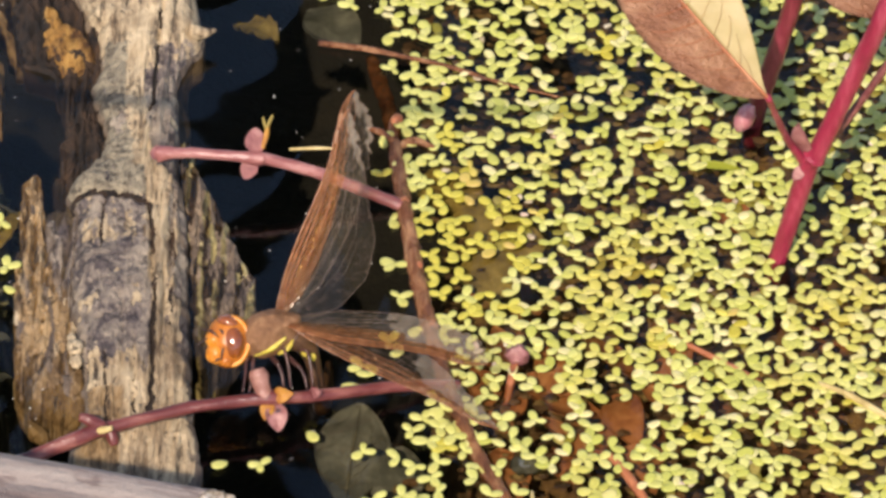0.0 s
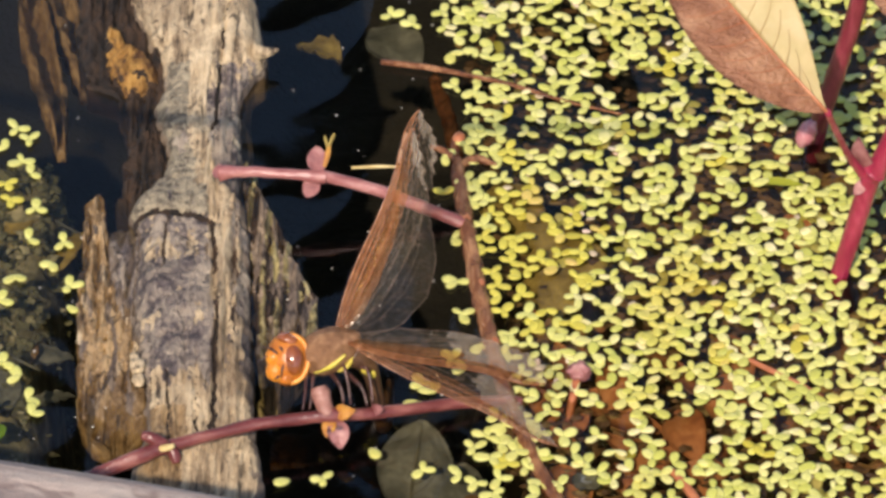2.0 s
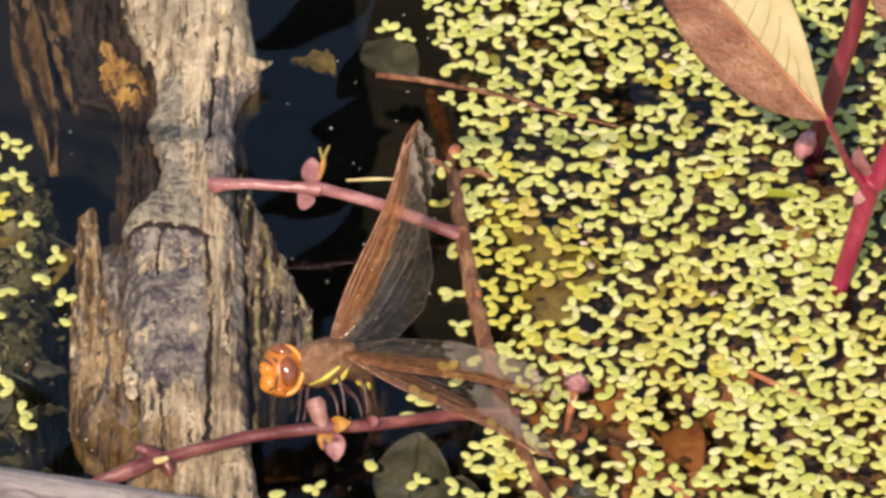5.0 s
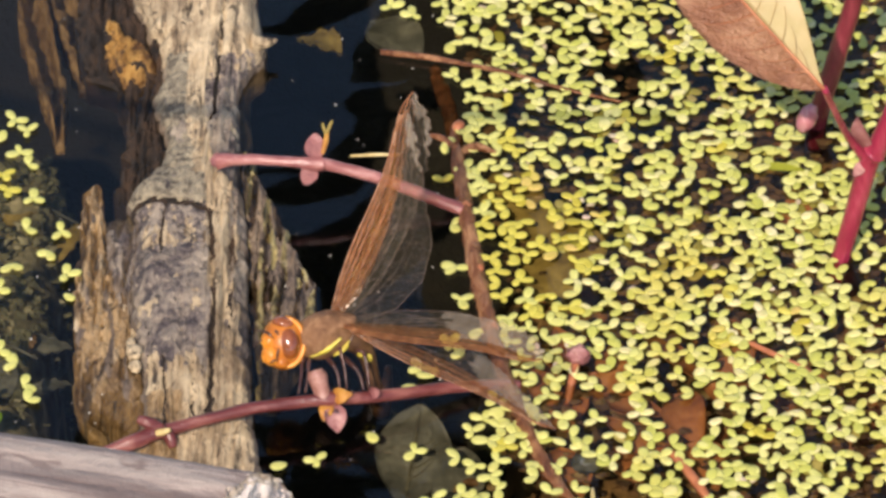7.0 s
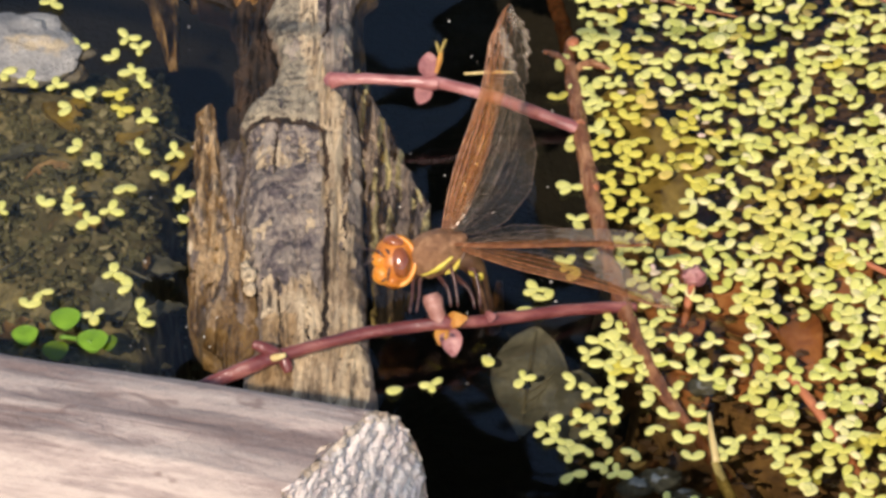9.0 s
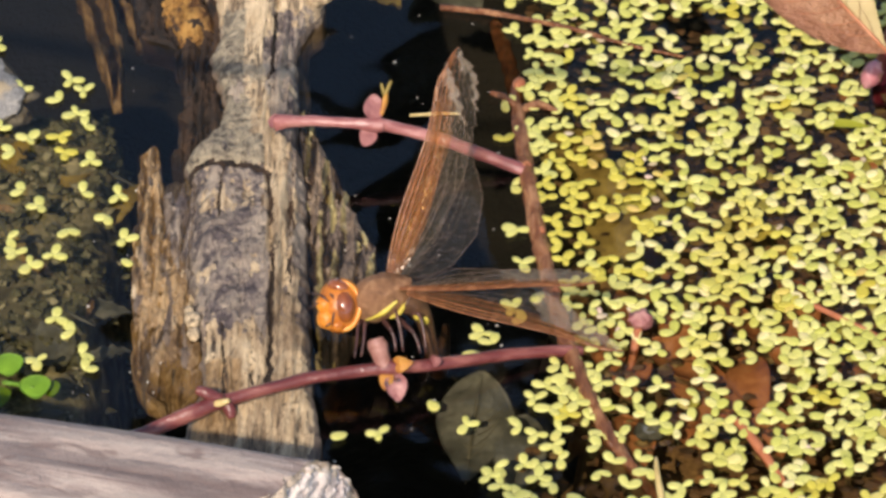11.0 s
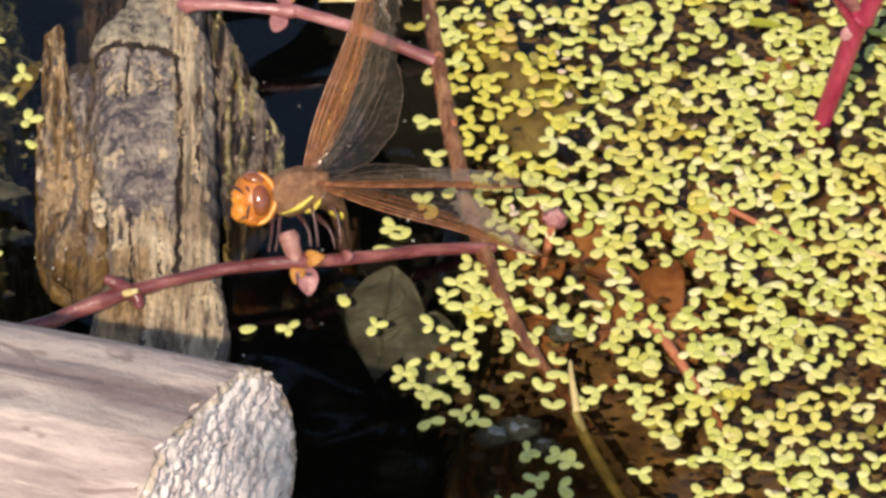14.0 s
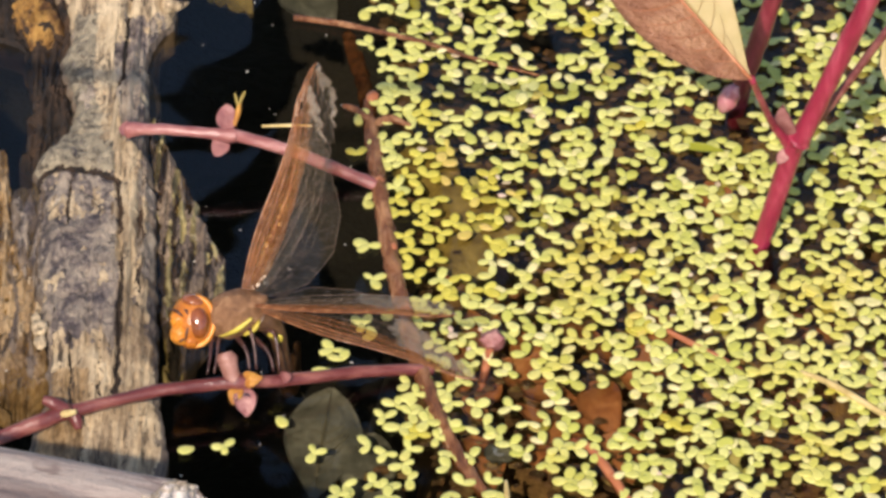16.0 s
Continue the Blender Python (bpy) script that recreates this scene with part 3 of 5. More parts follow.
# A raised sheet, no pit: the hollow's shade lies in its near-black colour.
part("hollow", crust([(100, -86, -74, 1), (90.8, -85, -72, 1.6), (79, -85.2, -67, 1.4), (70, -84.4, -64, 1.0), (64.7, -83, -63, 0.6), (58, -80.6, -63, 0.2), (55, -75, -63, 0), (50, -73.2, -64, 0), (43, -72, -63, 0.2), (32, -70.8, -61, 0.4), (25, -71.4, -62, 0.3), (20, -73, -65, -0.4), (15, -72, -67, -1.5)], strip_relief(51, 2.6), lambda x, y, z: 1 if z > 5.0 + noise.noise(Vector((x * 0.5, y * 0.3, 1))) else 0, ragged=2.6, step=0.5, seed=31), (HOLLOW_SHADE, BARK), branch, "near-black sheet for the wet rotted hollow and the shade in it")
# The near-black patches are shaded holes put in by colour alone.
part("rotten_knot", crust([(78, -78, -76.4, 1.6), (75.3, -79, -74.8, 3.2), (70, -78.6, -73, 3.6), (67.6, -78, -67.6, 3.4), (63, -77.4, -66, 3.6), (59, -75.6, -65.8, 3.0), (56.4, -73.4, -68, 2.0), (55, -72.4, -70, 0.6)], lambda x, y: 0.9 * ridged(x * 0.22, y * 0.20, 61) + 0.9 * noise.fractal(Vector((x * 0.6, y * 0.5, 4)), 0.8, 2.1, 3), lambda x, y, z: 1 if noise.noise(Vector((x * 0.35, y * 0.28, 14))) + 0.5 * noise.noise(Vector((x * 0.9, y * 0.8, 3))) < -0.34 else 0, ragged=1.3, step=0.4, low=-2, edge=4, seed=37), (ROT, HOLLOW_SHADE), branch, "crumbling orange rotten wood in a hollow")
part("splinter", rod([(-44, 65.5, 5, 2.6), (-41, 65.6, 5, 1.3), (-38.4, 66.4, 5.2, 0.3)], sides=8), BARE, branch)
for x, y, z, r in ((-65.5, -38, 4.5, 1.6), (-66.3, -35, 4.0, 1.0), (-65, -42, 4.0, 1.3)):
    part("bark_chip", lump((x, y, z), (r, r * 1.5, r * 0.7), lumps=0.4, seed=x, u=14, v=10), BARE, branch, "pale torn chip")


# ---- the sawn log that leans in from the side ----
RIGHT, UP, NEAR = Vector((1, 0, 0)), Vector((0, 0.67, 0.743)), Vector((0, -0.743, 0.67))


def sawn_log():
    out = (RIGHT - UP * 0.186 + NEAR * 0.167).normalized()
    end = Vector((-36.1, -195.2, 82.3))
    up = (UP - out * out.dot(UP)).normalized()
    side = out.cross(up)
    cut = (out + side * 0.341 - up * 0.061).normalized()
    log = thing("sawn_log", end - out * 230, "smooth grey weathered log with a rough sawn end above the pond", "log")
    place = Matrix((out, side, up)).transposed().to_4x4()
    place.translation = end * MM
    place = Matrix.Translation(-Vector(log.location)) @ place
    n = 176

    def radius(a, s):
        facet = max(0.0, math.cos(a - radians(58.5)))
        return (26.2 - 0.004 * s) * min(1.0, 0.889 / max(0.5, facet) + 0.02 * noise.noise(Vector((a * 3, s * 0.05, 7)))) * (1 + 0.045 * noise.noise(Vector((math.cos(a), math.sin(a), s * 0.012)) * 1.5)) + 0.3 * noise.noise(Vector((math.cos(a) * 9, math.sin(a) * 9, s * 0.04)))

    def slant(y, z):
        """How far ahead of the middle the oblique cut lies there."""
        return -(side * y + up * z).dot(cut) / out.dot(cut)

    bm, last = bmesh.new(), None
    for i in range(100):
        s = 300 * (i / 99) ** 1.6
        ring = []
        for k in range(n):
            a = math.tau * k / n
            r = radius(a, s)
            y, z = r * math.cos(a), r * math.sin(a)
            ring.append(bm.verts.new(Vector((-s + slant(y, z) * (1 - s / 300), y, z - 2 * math.sin(s / 300 * math.pi))) * MM))
        if last:
            for k in range(n):
                bm.faces.new((last[k], last[(k + 1) % n], ring[(k + 1) % n], ring[k]))
        last = ring
    bm.faces.new(last)
    bmesh.ops.recalc_face_normals(bm, faces=bm.faces)
    part("bark", bm, GREY, log, "smooth silver-grey log surface").matrix_basis = place
    bm, last = bmesh.new(), None
    hub = bm.verts.new((0, 0, 0))
    for j in range(1, 81):
        ring = []
        for k in range(n):
            a = math.tau * k / n
            r = (radius(a, 0) + 0.15 + (0.9 * noise.noise(Vector((math.cos(a) * 8, math.sin(a) * 8, 4))) if j > 77 else 0)) * j / 80
            y, z = math.cos(a) * r, math.sin(a) * r
            saw = 0.45 * ridged(y * 0.42 + z * 0.09, z * 0.13, 1) + 0.55 * noise.noise(Vector((y * 1.5, z * 0.8, 6))) + 0.6 * noise.noise(Vector((y * 0.8, z * 0.4, 5))) + 0.45 * noise.noise(Vector((y * 2.6, z * 1.7, 9)))
            deep = 1.3 * saw + (0.8 * noise.noise(Vector((a * 14, 0, 2))) - 0.6 if j > 76 else 0)
            ring.append(bm.verts.new(Vector((slant(y, z) + deep, y, z)) * MM))
        for k in range(n):
            q = (ring[k], ring[(k + 1) % n])
            f = bm.faces.new((hub, *q) if last is None else (last[k], q[0], q[1], last[(k + 1) % n]))
            f.material_index = 1 if j > 75 + 6 * noise.noise(Vector((k * 0.9, j * 0.5, 0))) and noise.noise(Vector((k * 0.10, 3, 0))) > -0.25 else 0
        last = ring
    bmesh.ops.recalc_face_normals(bm, faces=bm.faces)
    part("sawn_end", bm, (SAWN, EDGE), log, "pale rough sawn end with splintered saw marks").matrix_basis = place


sawn_log()

# ---- twigs and stems in the water ----
def solo(name, bm, material, label, category, group="", kind=""):
    return tagged(part(name, bm, material), label, category, group, kind)


twig = thing("sunken_twig", (8, -11, 0), "wet reddish-brown twig floating along the edge of the duckweed", "twig")
part("shoot", rod([(-3, 75, -11, 1.4), (-1, 62, -7, 1.6), (1.4, 46, -2.4, 1.7), (4.6, 15, 0.2, 1.8), (8, -11, 0.2, 1.9), (10.6, -26, 0.3, 1.9), (14.4, -44, 0.0, 1.8), (22, -68, -0.5, 1.6), (28, -79, -1, 1.4), (36, -92, -4, 1.2)], sides=16, steps=14, rough=0.2), TWIG, twig)
for x, y, z, r in ((4.6, 13, 1.2, 1.5), (11.3, -27, 1.4, 1.2), (8.3, -8, 1.6, 0.8), (3.0, 41, 0.6, 1.4)):
    part("bud_scar", lump((x, y, z), (r, r * 1.3, r * 0.8), lumps=0.3, seed=y, u=12, v=8), DEAD, twig)
for p in ([(3, 34, -0.5, 0.9), (-0.5, 36.5, 0.8, 0.8), (-3.4, 37.4, 1.2, 0.5)], [(3, 33, -0.5, 0.9), (7, 33.6, 0.9, 1.1), (11.5, 31.6, 0.8, 0.5)]):
    part("side_shoot", rod(p, sides=8), TWIG, twig)

upper = thing("trailing_stem", (-50, 19, 8), "mauve-pink trailing stem with small leaflets, resting on the branch", "plant stem")
part("stem", rod([(-49.6, 18.8, 9.5, 1.9), (-46.5, 18, 10.5, 1.4), (-42, 17, 11.5, 1.2), (-32, 16, 11.5, 1.2), (-27, 16, 11, 1.65), (-25, 16, 10.6, 1.35), (-15, 15, 8, 1.35), (-5, 14, 4, 1.4), (4, 12, 1, 1.3), (6, 11.5, 0, 1.0)], sides=14, rough=0.09), MAUVE, upper)
part("leaflet", blade((-28, 16, 12), (-28.4, 20.6, 16), (-0.3, -0.7, 0.7), 4.8, curl=0.25, shape=0.55, rows=8, cols=4), PINK, upper, "rounded dusty-pink leaflet")
part("leaflet", blade((-28.5, 16, 11), (-30.4, 12.4, 8.2), (0.1, -0.7, 0.7), 4.0, curl=0.3, shape=0.55, rows=8, cols=4), PINK, upper, "rounded dusty-pink leaflet")
part("leaflet", blade((-48.5, 18.6, 10), (-51.6, 19.6, 9.4), (0, -0.4, 0.9), 3.6, curl=0.2, shape=0.6, rows=6, cols=3), PINK, upper)
part("sprig", rod([(-26.5, 17, 13, 0.45), (-25.8, 19, 15, 0.7), (-25.5, 20.0, 16, 0.5), (-25.2, 20.6, 16.8, 0.2)], sides=7), AMBER, upper, "small yellow sprig")
part("sprig", rod([(-25.6, 20, 16.4, 0.35), (-24.8, 21.2, 17.8, 0.4), (-24.3, 21.9, 18.6, 0.2)], sides=7), OLIVE, upper)
part("sprig", rod([(-25.8, 20, 16, 0.3), (-26.3, 21.2, 17.4, 0.35), (-26.5, 21.8, 18, 0.2)], sides=7), OLIVE, upper)

lower = thing("trailing_stem", (-57, -65, 4), "dark maroon trailing stem with stubs across branch and water", "plant stem")
part("stem", rod([(-100, -80, 2, 1.5), (-77, -73.2, 4, 1.5), (-71, -71, 5, 1.5), (-59, -66, 7, 1.75), (-56, -64.8, 7, 1.4), (-40, -60, 8, 1.35), (-27, -57.4, 8, 1.4), (-23, -56.6, 8, 1.75), (-20, -56, 7.4, 1.4), (-14, -54, 6, 1.4), (2, -48, 3, 1.3), (13, -45, 1, 1.25), (17, -44, 0, 1.1)], sides=14, rough=0.11), MAROON, lower)
part("stub", rod([(-58, -65.4, 7.5, 1.3), (-61, -64.9, 9.0, 1.35), (-63, -64.6, 9.6, 0.9)], sides=10), MAROON, lower)
part("stub", rod([(-57, -65.5, 7, 1.3), (-56, -67.0, 5.6, 1.3), (-55.6, -68, 4.6, 0.9)], sides=10), MAROON, lower)
part("stub", rod([(-60, -66.5, 7, 0.9), (-57.5, -67, 8.2, 0.8), (-56, -67.2, 9, 0.5)], sides=8), STRAW, lower)
part("side_shoot", rod([(-24, -57, 8, 1.5), (-24.9, -55.2, 10.2, 2.0), (-25.6, -54, 12, 2.1), (-26, -53.2, 13, 1.5)], sides=12, rough=0.08), SHOOT, lower, "stubby tan-pink shoot")
part("leaflet", blade((-23, -57, 9), (-18.5, -58, 10.3), (0.2, -0.8, 0.6), 3.6, curl=0.55, fold=0.3, wave=0.5, shape=0.7, rows=8, cols=4), AMBER, lower, "amber-orange leaflet")
part("leaflet", blade((-22.5, -57.5, 8), (-21, -62.8, 4.2), (0.2, -0.75, 0.6), 4.8, curl=0.3, fold=0.25, wave=0.4, shape=0.6, rows=8, cols=4), PINK, lower, "dusty-pink leaflet")
part("leaflet", blade((-23, -57.5, 8), (-24.3, -61.0, 5.8), (-0.2, -0.75, 0.6), 3.2, curl=0.45, fold=0.3, wave=0.5, shape=0.7, rows=8, cols=4), AMBER, lower)
part("leaflet", blade((-15, -54, 7), (-12.5, -56, 9), (0, -0.8, 0.6), 2.6, curl=0.2, shape=0.55, rows=6, cols=3), PINK, lower)
for x, y, z, r in ((-23.6, -61, 7.4, 0.5), (-21.4, -60.3, 7.8, 0.55)):
    part("water_drop", lump((x, y, z), (r, r, r * 0.85), u=14, v=10), DROP, lower, "clear round water drop")

for pts, label in (([(-15, 67, 1, 0.7), (-5, 65, 1.2, 0.75), (3, 63, 1, 0.6), (15, 59, 1, 0.6), (27, 54, 0.6, 0.4), (40, 50, 0, 0.3)], "thin brown stalk lying on the duckweed"),
                   ([(32.2, -78.5, 2.6, 0.3), (32.6, -84, 2.2, 0.7), (33.6, -91, 0.6, 0.85)], "pale broken tip of a straw stalk"),
                   ([(33.2, -90, -0.2, 1.0), (35.2, -96, -1.2, 1.2), (39, -104, -3, 1.2), (44.6, -115, -5, 1.2), (56, -138, -9, 1.2)], "olive-gold stalk sloping down under water"),
                   ([(-21, 29, 2.2, 0.3), (-15, 29, 2.6, 0.4), (-10, 29.4, 2.2, 0.2)], "short straw-yellow grass blade"),
                   ([(94, -43, 0.6, 0.5), (100, -47, 1.2, 0.7), (110, -55, 1, 0.75), (125, -66, 0, 0.7)], "thin pinkish-tan stalk on the duckweed"),
                   ([(60, -28, -0.4, 0.4), (66, -31, 0.3, 0.6), (76, -38, 0.2, 0.6), (82, -41, -1, 0.4)], "thin reddish stalk among duckweed"),
                   ([(44, -60, -4, 0.9), (49, -65, -0.5, 1.0), (54, -74, -0.2, 1.1), (60, -86, -1.5, 1.0), (66, -96, -5, 0.9)], "short rust-red stalk among duckweed")):
    solo("stalk", rod(pts, sides=9, rough=0.1), DEAD if "red" in label or "rust" in label else TWIG if "brown" in label else OLIVE if "olive" in label else STRAW, label, "stalk")

# ---- sunken leaves, stone, scraps ----
sunk = thing("sunken_leaf", (-6, -60, -5), "pale grey-green pointed leaf sunk below the surface", "leaf")
halves = [part("leaf_half", blade((-7.4, -75, -8.5), (-4.2, -47, -4), (0.10, -0.2, 0.97), 16.5, curl=-0.10, fold=-0.20, shape=0.62, belly=0.60, rows=24, cols=8, thick=0.3, half=h, wave=0.25), m, sunk, n)
          for h, m, n in ((1, SUNK, "pale olive leaf half with ribs"), (-1, SUNK, "mottled leaf half with ribs"))]
part("midrib", rod([(-7.4, -75, -8.3, 0.2), (-6.0, -62, -6.0, 0.35), (-4.2, -48, -3.9, 0.15)], sides=6), SUNK_DIM, sunk)
for k in range(7):
    for side in (-1, 1):
        y = -69 + 2.7 * k
        x = -7.4 + 3.2 * (y + 75) / 28
        w = 6.7 * math.sin(math.pi * min(1, (y + 76) / 34))
        part("side_vein", rod([(x, y, -7.0 + 0.13 * (y + 70), 0.12), (x + side * w * 0.55, y + 3, -7.4 + 0.13 * (y + 70), 0.13), (x + side * w, y + 7, -7.6 + 0.13 * (y + 70), 0.07)], sides=5, steps=3), SUNK_DIM, halves[0] if side > 0 else halves[1])
solo("sunken_leaf", blade((4, -76, -8), (4, -56, -6), (-0.3, 0, 0.95), 12, curl=0.12, shape=0.6, thick=0.3), SUNK, "small grey leaf sunk beside a larger one", "leaf")
rng = random.Random(5)
for i in range(22):
    x, y = rng.uniform(22, 66), rng.uniform(-66, -32)
    a, l = rng.uniform(0, 6.28), rng.uniform(9, 20)
    z = rng.uniform(-6.5, -2.2)
    solo("dead_leaf", blade((x, y, z), (x + l * math.cos(a), y + l * math.sin(a), z + rng.uniform(-3, 2)), (rng.uniform(-0.4, 0.4), rng.uniform(-0.4, 0.4), 1), l * 0.5, curl=rng.uniform(-0.2, 0.3), fold=rng.uniform(-0.3, 0.4), rows=8, cols=3), LITTER, "rust-brown dead leaf just under the water", "dead leaf", "litter under the duckweed")
rng = random.Random(41)
for i in range(26):
    x, y = rng.uniform(-145, -88), rng.uniform(-60, 36)
    a, l = rng.uniform(-0.5, 2.6), rng.uniform(7, 17)
    z = bed_height(x * MM, y * MM) / MM + rng.uniform(0.5, 2.5)
    m, what = rng.choice(((SUNK, "grey-green"), (SUNK, "grey-green"), (SLAB, "tan-brown"), (OLIVE, "olive"), (MOSS, "mossy")))
    solo("sunken_leaf", blade((x, y, z), (x + l * math.cos(a), y + l * math.sin(a), z + rng.uniform(-2, 1)), (rng.uniform(-0.4, 0.4), rng.uniform(-0.4, 0.4), 1), l * rng.uniform(0.3, 0.7), curl=rng.uniform(-0.2, 0.3), fold=rng.uniform(-0.3, 0.4), rows=9, cols=4, wave=0.4), m, what + " rotting leaf sunk over the silt", "leaf", "rotting leaves on the shoal")
for i in range(6):
    x, y = rng.uniform(-135, -84), rng.uniform(-55, 60)
    a, l = rng.uniform(0, 6.28), rng.uniform(5, 12)
    solo("rootlet", rod([(x, y, -4, 0.3), (x + l * 0.5 * math.cos(a), y + l * 0.5 * math.sin(a), -1.4, 0.35), (x + l * math.cos(a + 0.5), y + l * math.sin(a + 0.5), -3, 0.2)], sides=6, steps=5), rng.choice((SUNK, SUNK_DIM)), "thin grey rootlet under the shallow water", "root", "rootlets on the shoal")
solo("stone", lump((-121.5, 42, -1.6), (16.5, 11.5, 4.4), pose(0, 0, 0, 0, 0, -14), u=40, v=26, lumps=0.22, seed=8), STONE, "pale grey stone breaking the water surface", "stone")
solo("bud", lump((29.5, -37, 2.4), (2.6, 2.3, 2.2), u=16, v=12, lumps=0.35, seed=4), PINK, "dull pink bud poking through the duckweed", "bud")
solo("bud_stalk", rod([(29, -38, 1, 1.0), (28, -43, -0.5, 1.0), (27, -47, -3, 0.8)], sides=9), DEAD, "short pinkish stalk below a bud", "stalk")
for x, y, s in ((22, -94, 4.5), (17, -96, 4.0), (31, -67, 3.2), (27, -99, 3.0)):
    solo("scrap", lump((x, y, -1.5), (s, s * 0.7, 1.6), u=16, v=10, lumps=0.5, seed=x), SUNK, "pale rotting scrap of leaf at the surface", "scrap")
solo("sunken_leaf", blade((-18, 88, -6), (-6, 73, -5), (0.1, -0.2, 1), 13, curl=0.1, fold=0.15, rows=12, cols=5, wave=0.3), SUNK, "pale grey leaf sunk beside the duckweed", "leaf")
solo("algae_leaf", blade((-35, 97, -18), (-25, 85, -13), (0.3, -0.2, 1), 9, curl=0.15, fold=0.3, wave=0.8, rows=12, cols=5), OLIVE, "yellow leaf sunk in dark water", "leaf")
for x, y, a in ((20, 10, 0.4), (24, -6, 1.5), (17, 22, 2.4), (27, 4, 0.9)):
    solo("sunken_leaf", blade((x, y - 7, -4), (x + 6 * math.cos(a), y + 9, -2.5), (0, 0, 1), 15, curl=0.1, rows=10, cols=5), OLIVE, "olive-yellow leaf under the duckweed", "leaf")
solo("green_leaf", blade((70, 27.5, 0.6), (80, 24.5, 1.8), (0, -0.3, 1), 2.2, curl=0.1, rows=8, cols=3), LIME, "single yellow-green blade among duckweed", "leaf")
solo("dead_leaf", blade((76, 18, -1), (80, 8, -3), (0, -0.2, 1), 8, curl=0.1, rows=8, cols=3), LITTER, "rust-brown dead leaf just under the water", "dead leaf", "litter under the duckweed")

# ---- round-leaved floating plant ----
float_plant = thing("floating_plant", (-104, -52, 0), "small floating plant with round bright green leaves", "water plant")
for x, y, z, r in ((-104, -49, 2.2, 3.1), (-112.5, -52.5, 0.8, 2.7), (-106, -55.0, -1.4, 2.7), (-98, -54.5, 1.0, 3.2), (-95, -53, -1.2, 2.0)):
    part("leaf", blade((x + 0.6, y - r, z), (x - 0.4, y + r, z + 0.6), (0.1 * math.sin(x), -0.25, 1), r * 2.1, curl=0.12, shape=0.48, belly=0.5, rows=10, cols=5), GREEN, float_plant)
part("stalk", rod([(-105, -53, 0.8, 0.5), (-103, -53, 0.6, 0.5), (-98, -55, 1.2, 0.4)], sides=7), GREEN, float_plant)


# ---- the red-stemmed plant ----
red = thing("red_stemmed_plant", (87, -3, 0), "crimson-stemmed waterside plant with drooping reddish-gold leaves", "plant")
part("stem", rod([(82.8, -0.5, -25, 2.0), (87, -3, 0, 2.05), (92, -6, 30, 2.2), (93, -6.4, 33, 2.7), (94, -6.8, 36, 2.2), (99, -9, 55, 2.1), (105, -13, 80, 2.1), (114, -19, 120, 2.0), (121, -26, 165, 1.4)], sides=16, rough=0.05), CRIMSON, red, "thick shiny crimson stem")
part("petiole", rod([(91, -6, 31, 1.2), (87, -9.5, 40, 0.85), (84, -17, 52, 0.75), (80.5, -26, 67, 0.7)], sides=10), CRIMSON, red)
part("leaflet", blade((91, -6.5, 32), (88.5, -8, 43), (-0.4, -0.7, 0.4), 5.0, curl=0.2, rows=8, cols=4), PINK, red, "small pink leaflet at the node")
part("leaflet", blade((91, -7, 31), (88.6, -8.2, 27.5), (-0.2, -0.8, 0.4), 2.6, curl=0.2, rows=8, cols=4), PINK, red)
part("thin_stem", rod([(94, -4, 31, 0.9), (101, -2, 42, 1.0), (112, 2, 60, 0.9)], sides=8), MAROON, red)
part("thin_stem", rod([(83, 44, -8, 2.0), (84, 41, 6, 2.2), (87.5, 41, 22, 2.1), (91, 41, 40, 2.0), (95, 40, 70, 1.8), (98, 38, 110, 1.4)], sides=12), WINE, red, "dark wine-red second stem")
part("bud", lump((80.5, 31, 11), (2.2, 2.2, 4.6), pose(0, 0, 0, 12, 14, 0), u=16, v=12, lumps=0.15), BUD, red, "glossy pink hanging bud")
big = part("leaf_blade", blade((80.5, -26, 67), (41, 4, 99), (0.12, -0.78, 0.62), 24, curl=0.10, fold=0.28, rows=30, cols=10, half=1, wave=0.25, thick=0.25, belly=0.52, shape=0.95), GOLD_LEAF, red, "large golden leaf half with sunken veins")
# This half is reddish; its darker tone also carries the shade of the fold.
part("leaf_half", blade((80.5, -26, 67), (41, 4, 99), (0.12, -0.78, 0.62), 24, curl=0.10, fold=0.28, rows=30, cols=10, half=-1, wave=0.25, thick=0.25, belly=0.40, shape=0.85), TAN_LEAF, big, "reddish half of the leaf, its shade put into the darker colour")
part("midrib", rod([(80.5, -26.2, 66.9, 0.42), (67, -16.6, 78, 0.3), (54, -6.2, 88.4, 0.22), (41, 4, 98.6, 0.1)], sides=7), DEAD, big)
for k in range(12):
    t = 0.08 + 0.07 * k
    o = Vector((80.5, -26.2, 67)).lerp(Vector((41, 3.7, 99)), t)
    along, out = Vector((-39.5, 30, 32)).normalized(), Vector((0.12, -0.78, 0.62))
    for s in (-1, 1):
        across = along.cross(out).normalized() * s
        w = (9.6 * math.sin(math.pi * t ** 0.76) ** 0.85) if s < 0 else 9.0 * math.sin(math.pi * t ** 1.06)
        part("side_vein", rod([(*(o + out * 0.05), 0.12), (*(o + across * w * 0.6 + along * 2.5 + out * (0.28 * w * 0.6 + 0.05)), 0.10), (*(o + across * w + along * 5.5 + out * (0.28 * w + 0.05)), 0.05)], sides=6, steps=4), VEINED if s > 0 else DEAD, big)
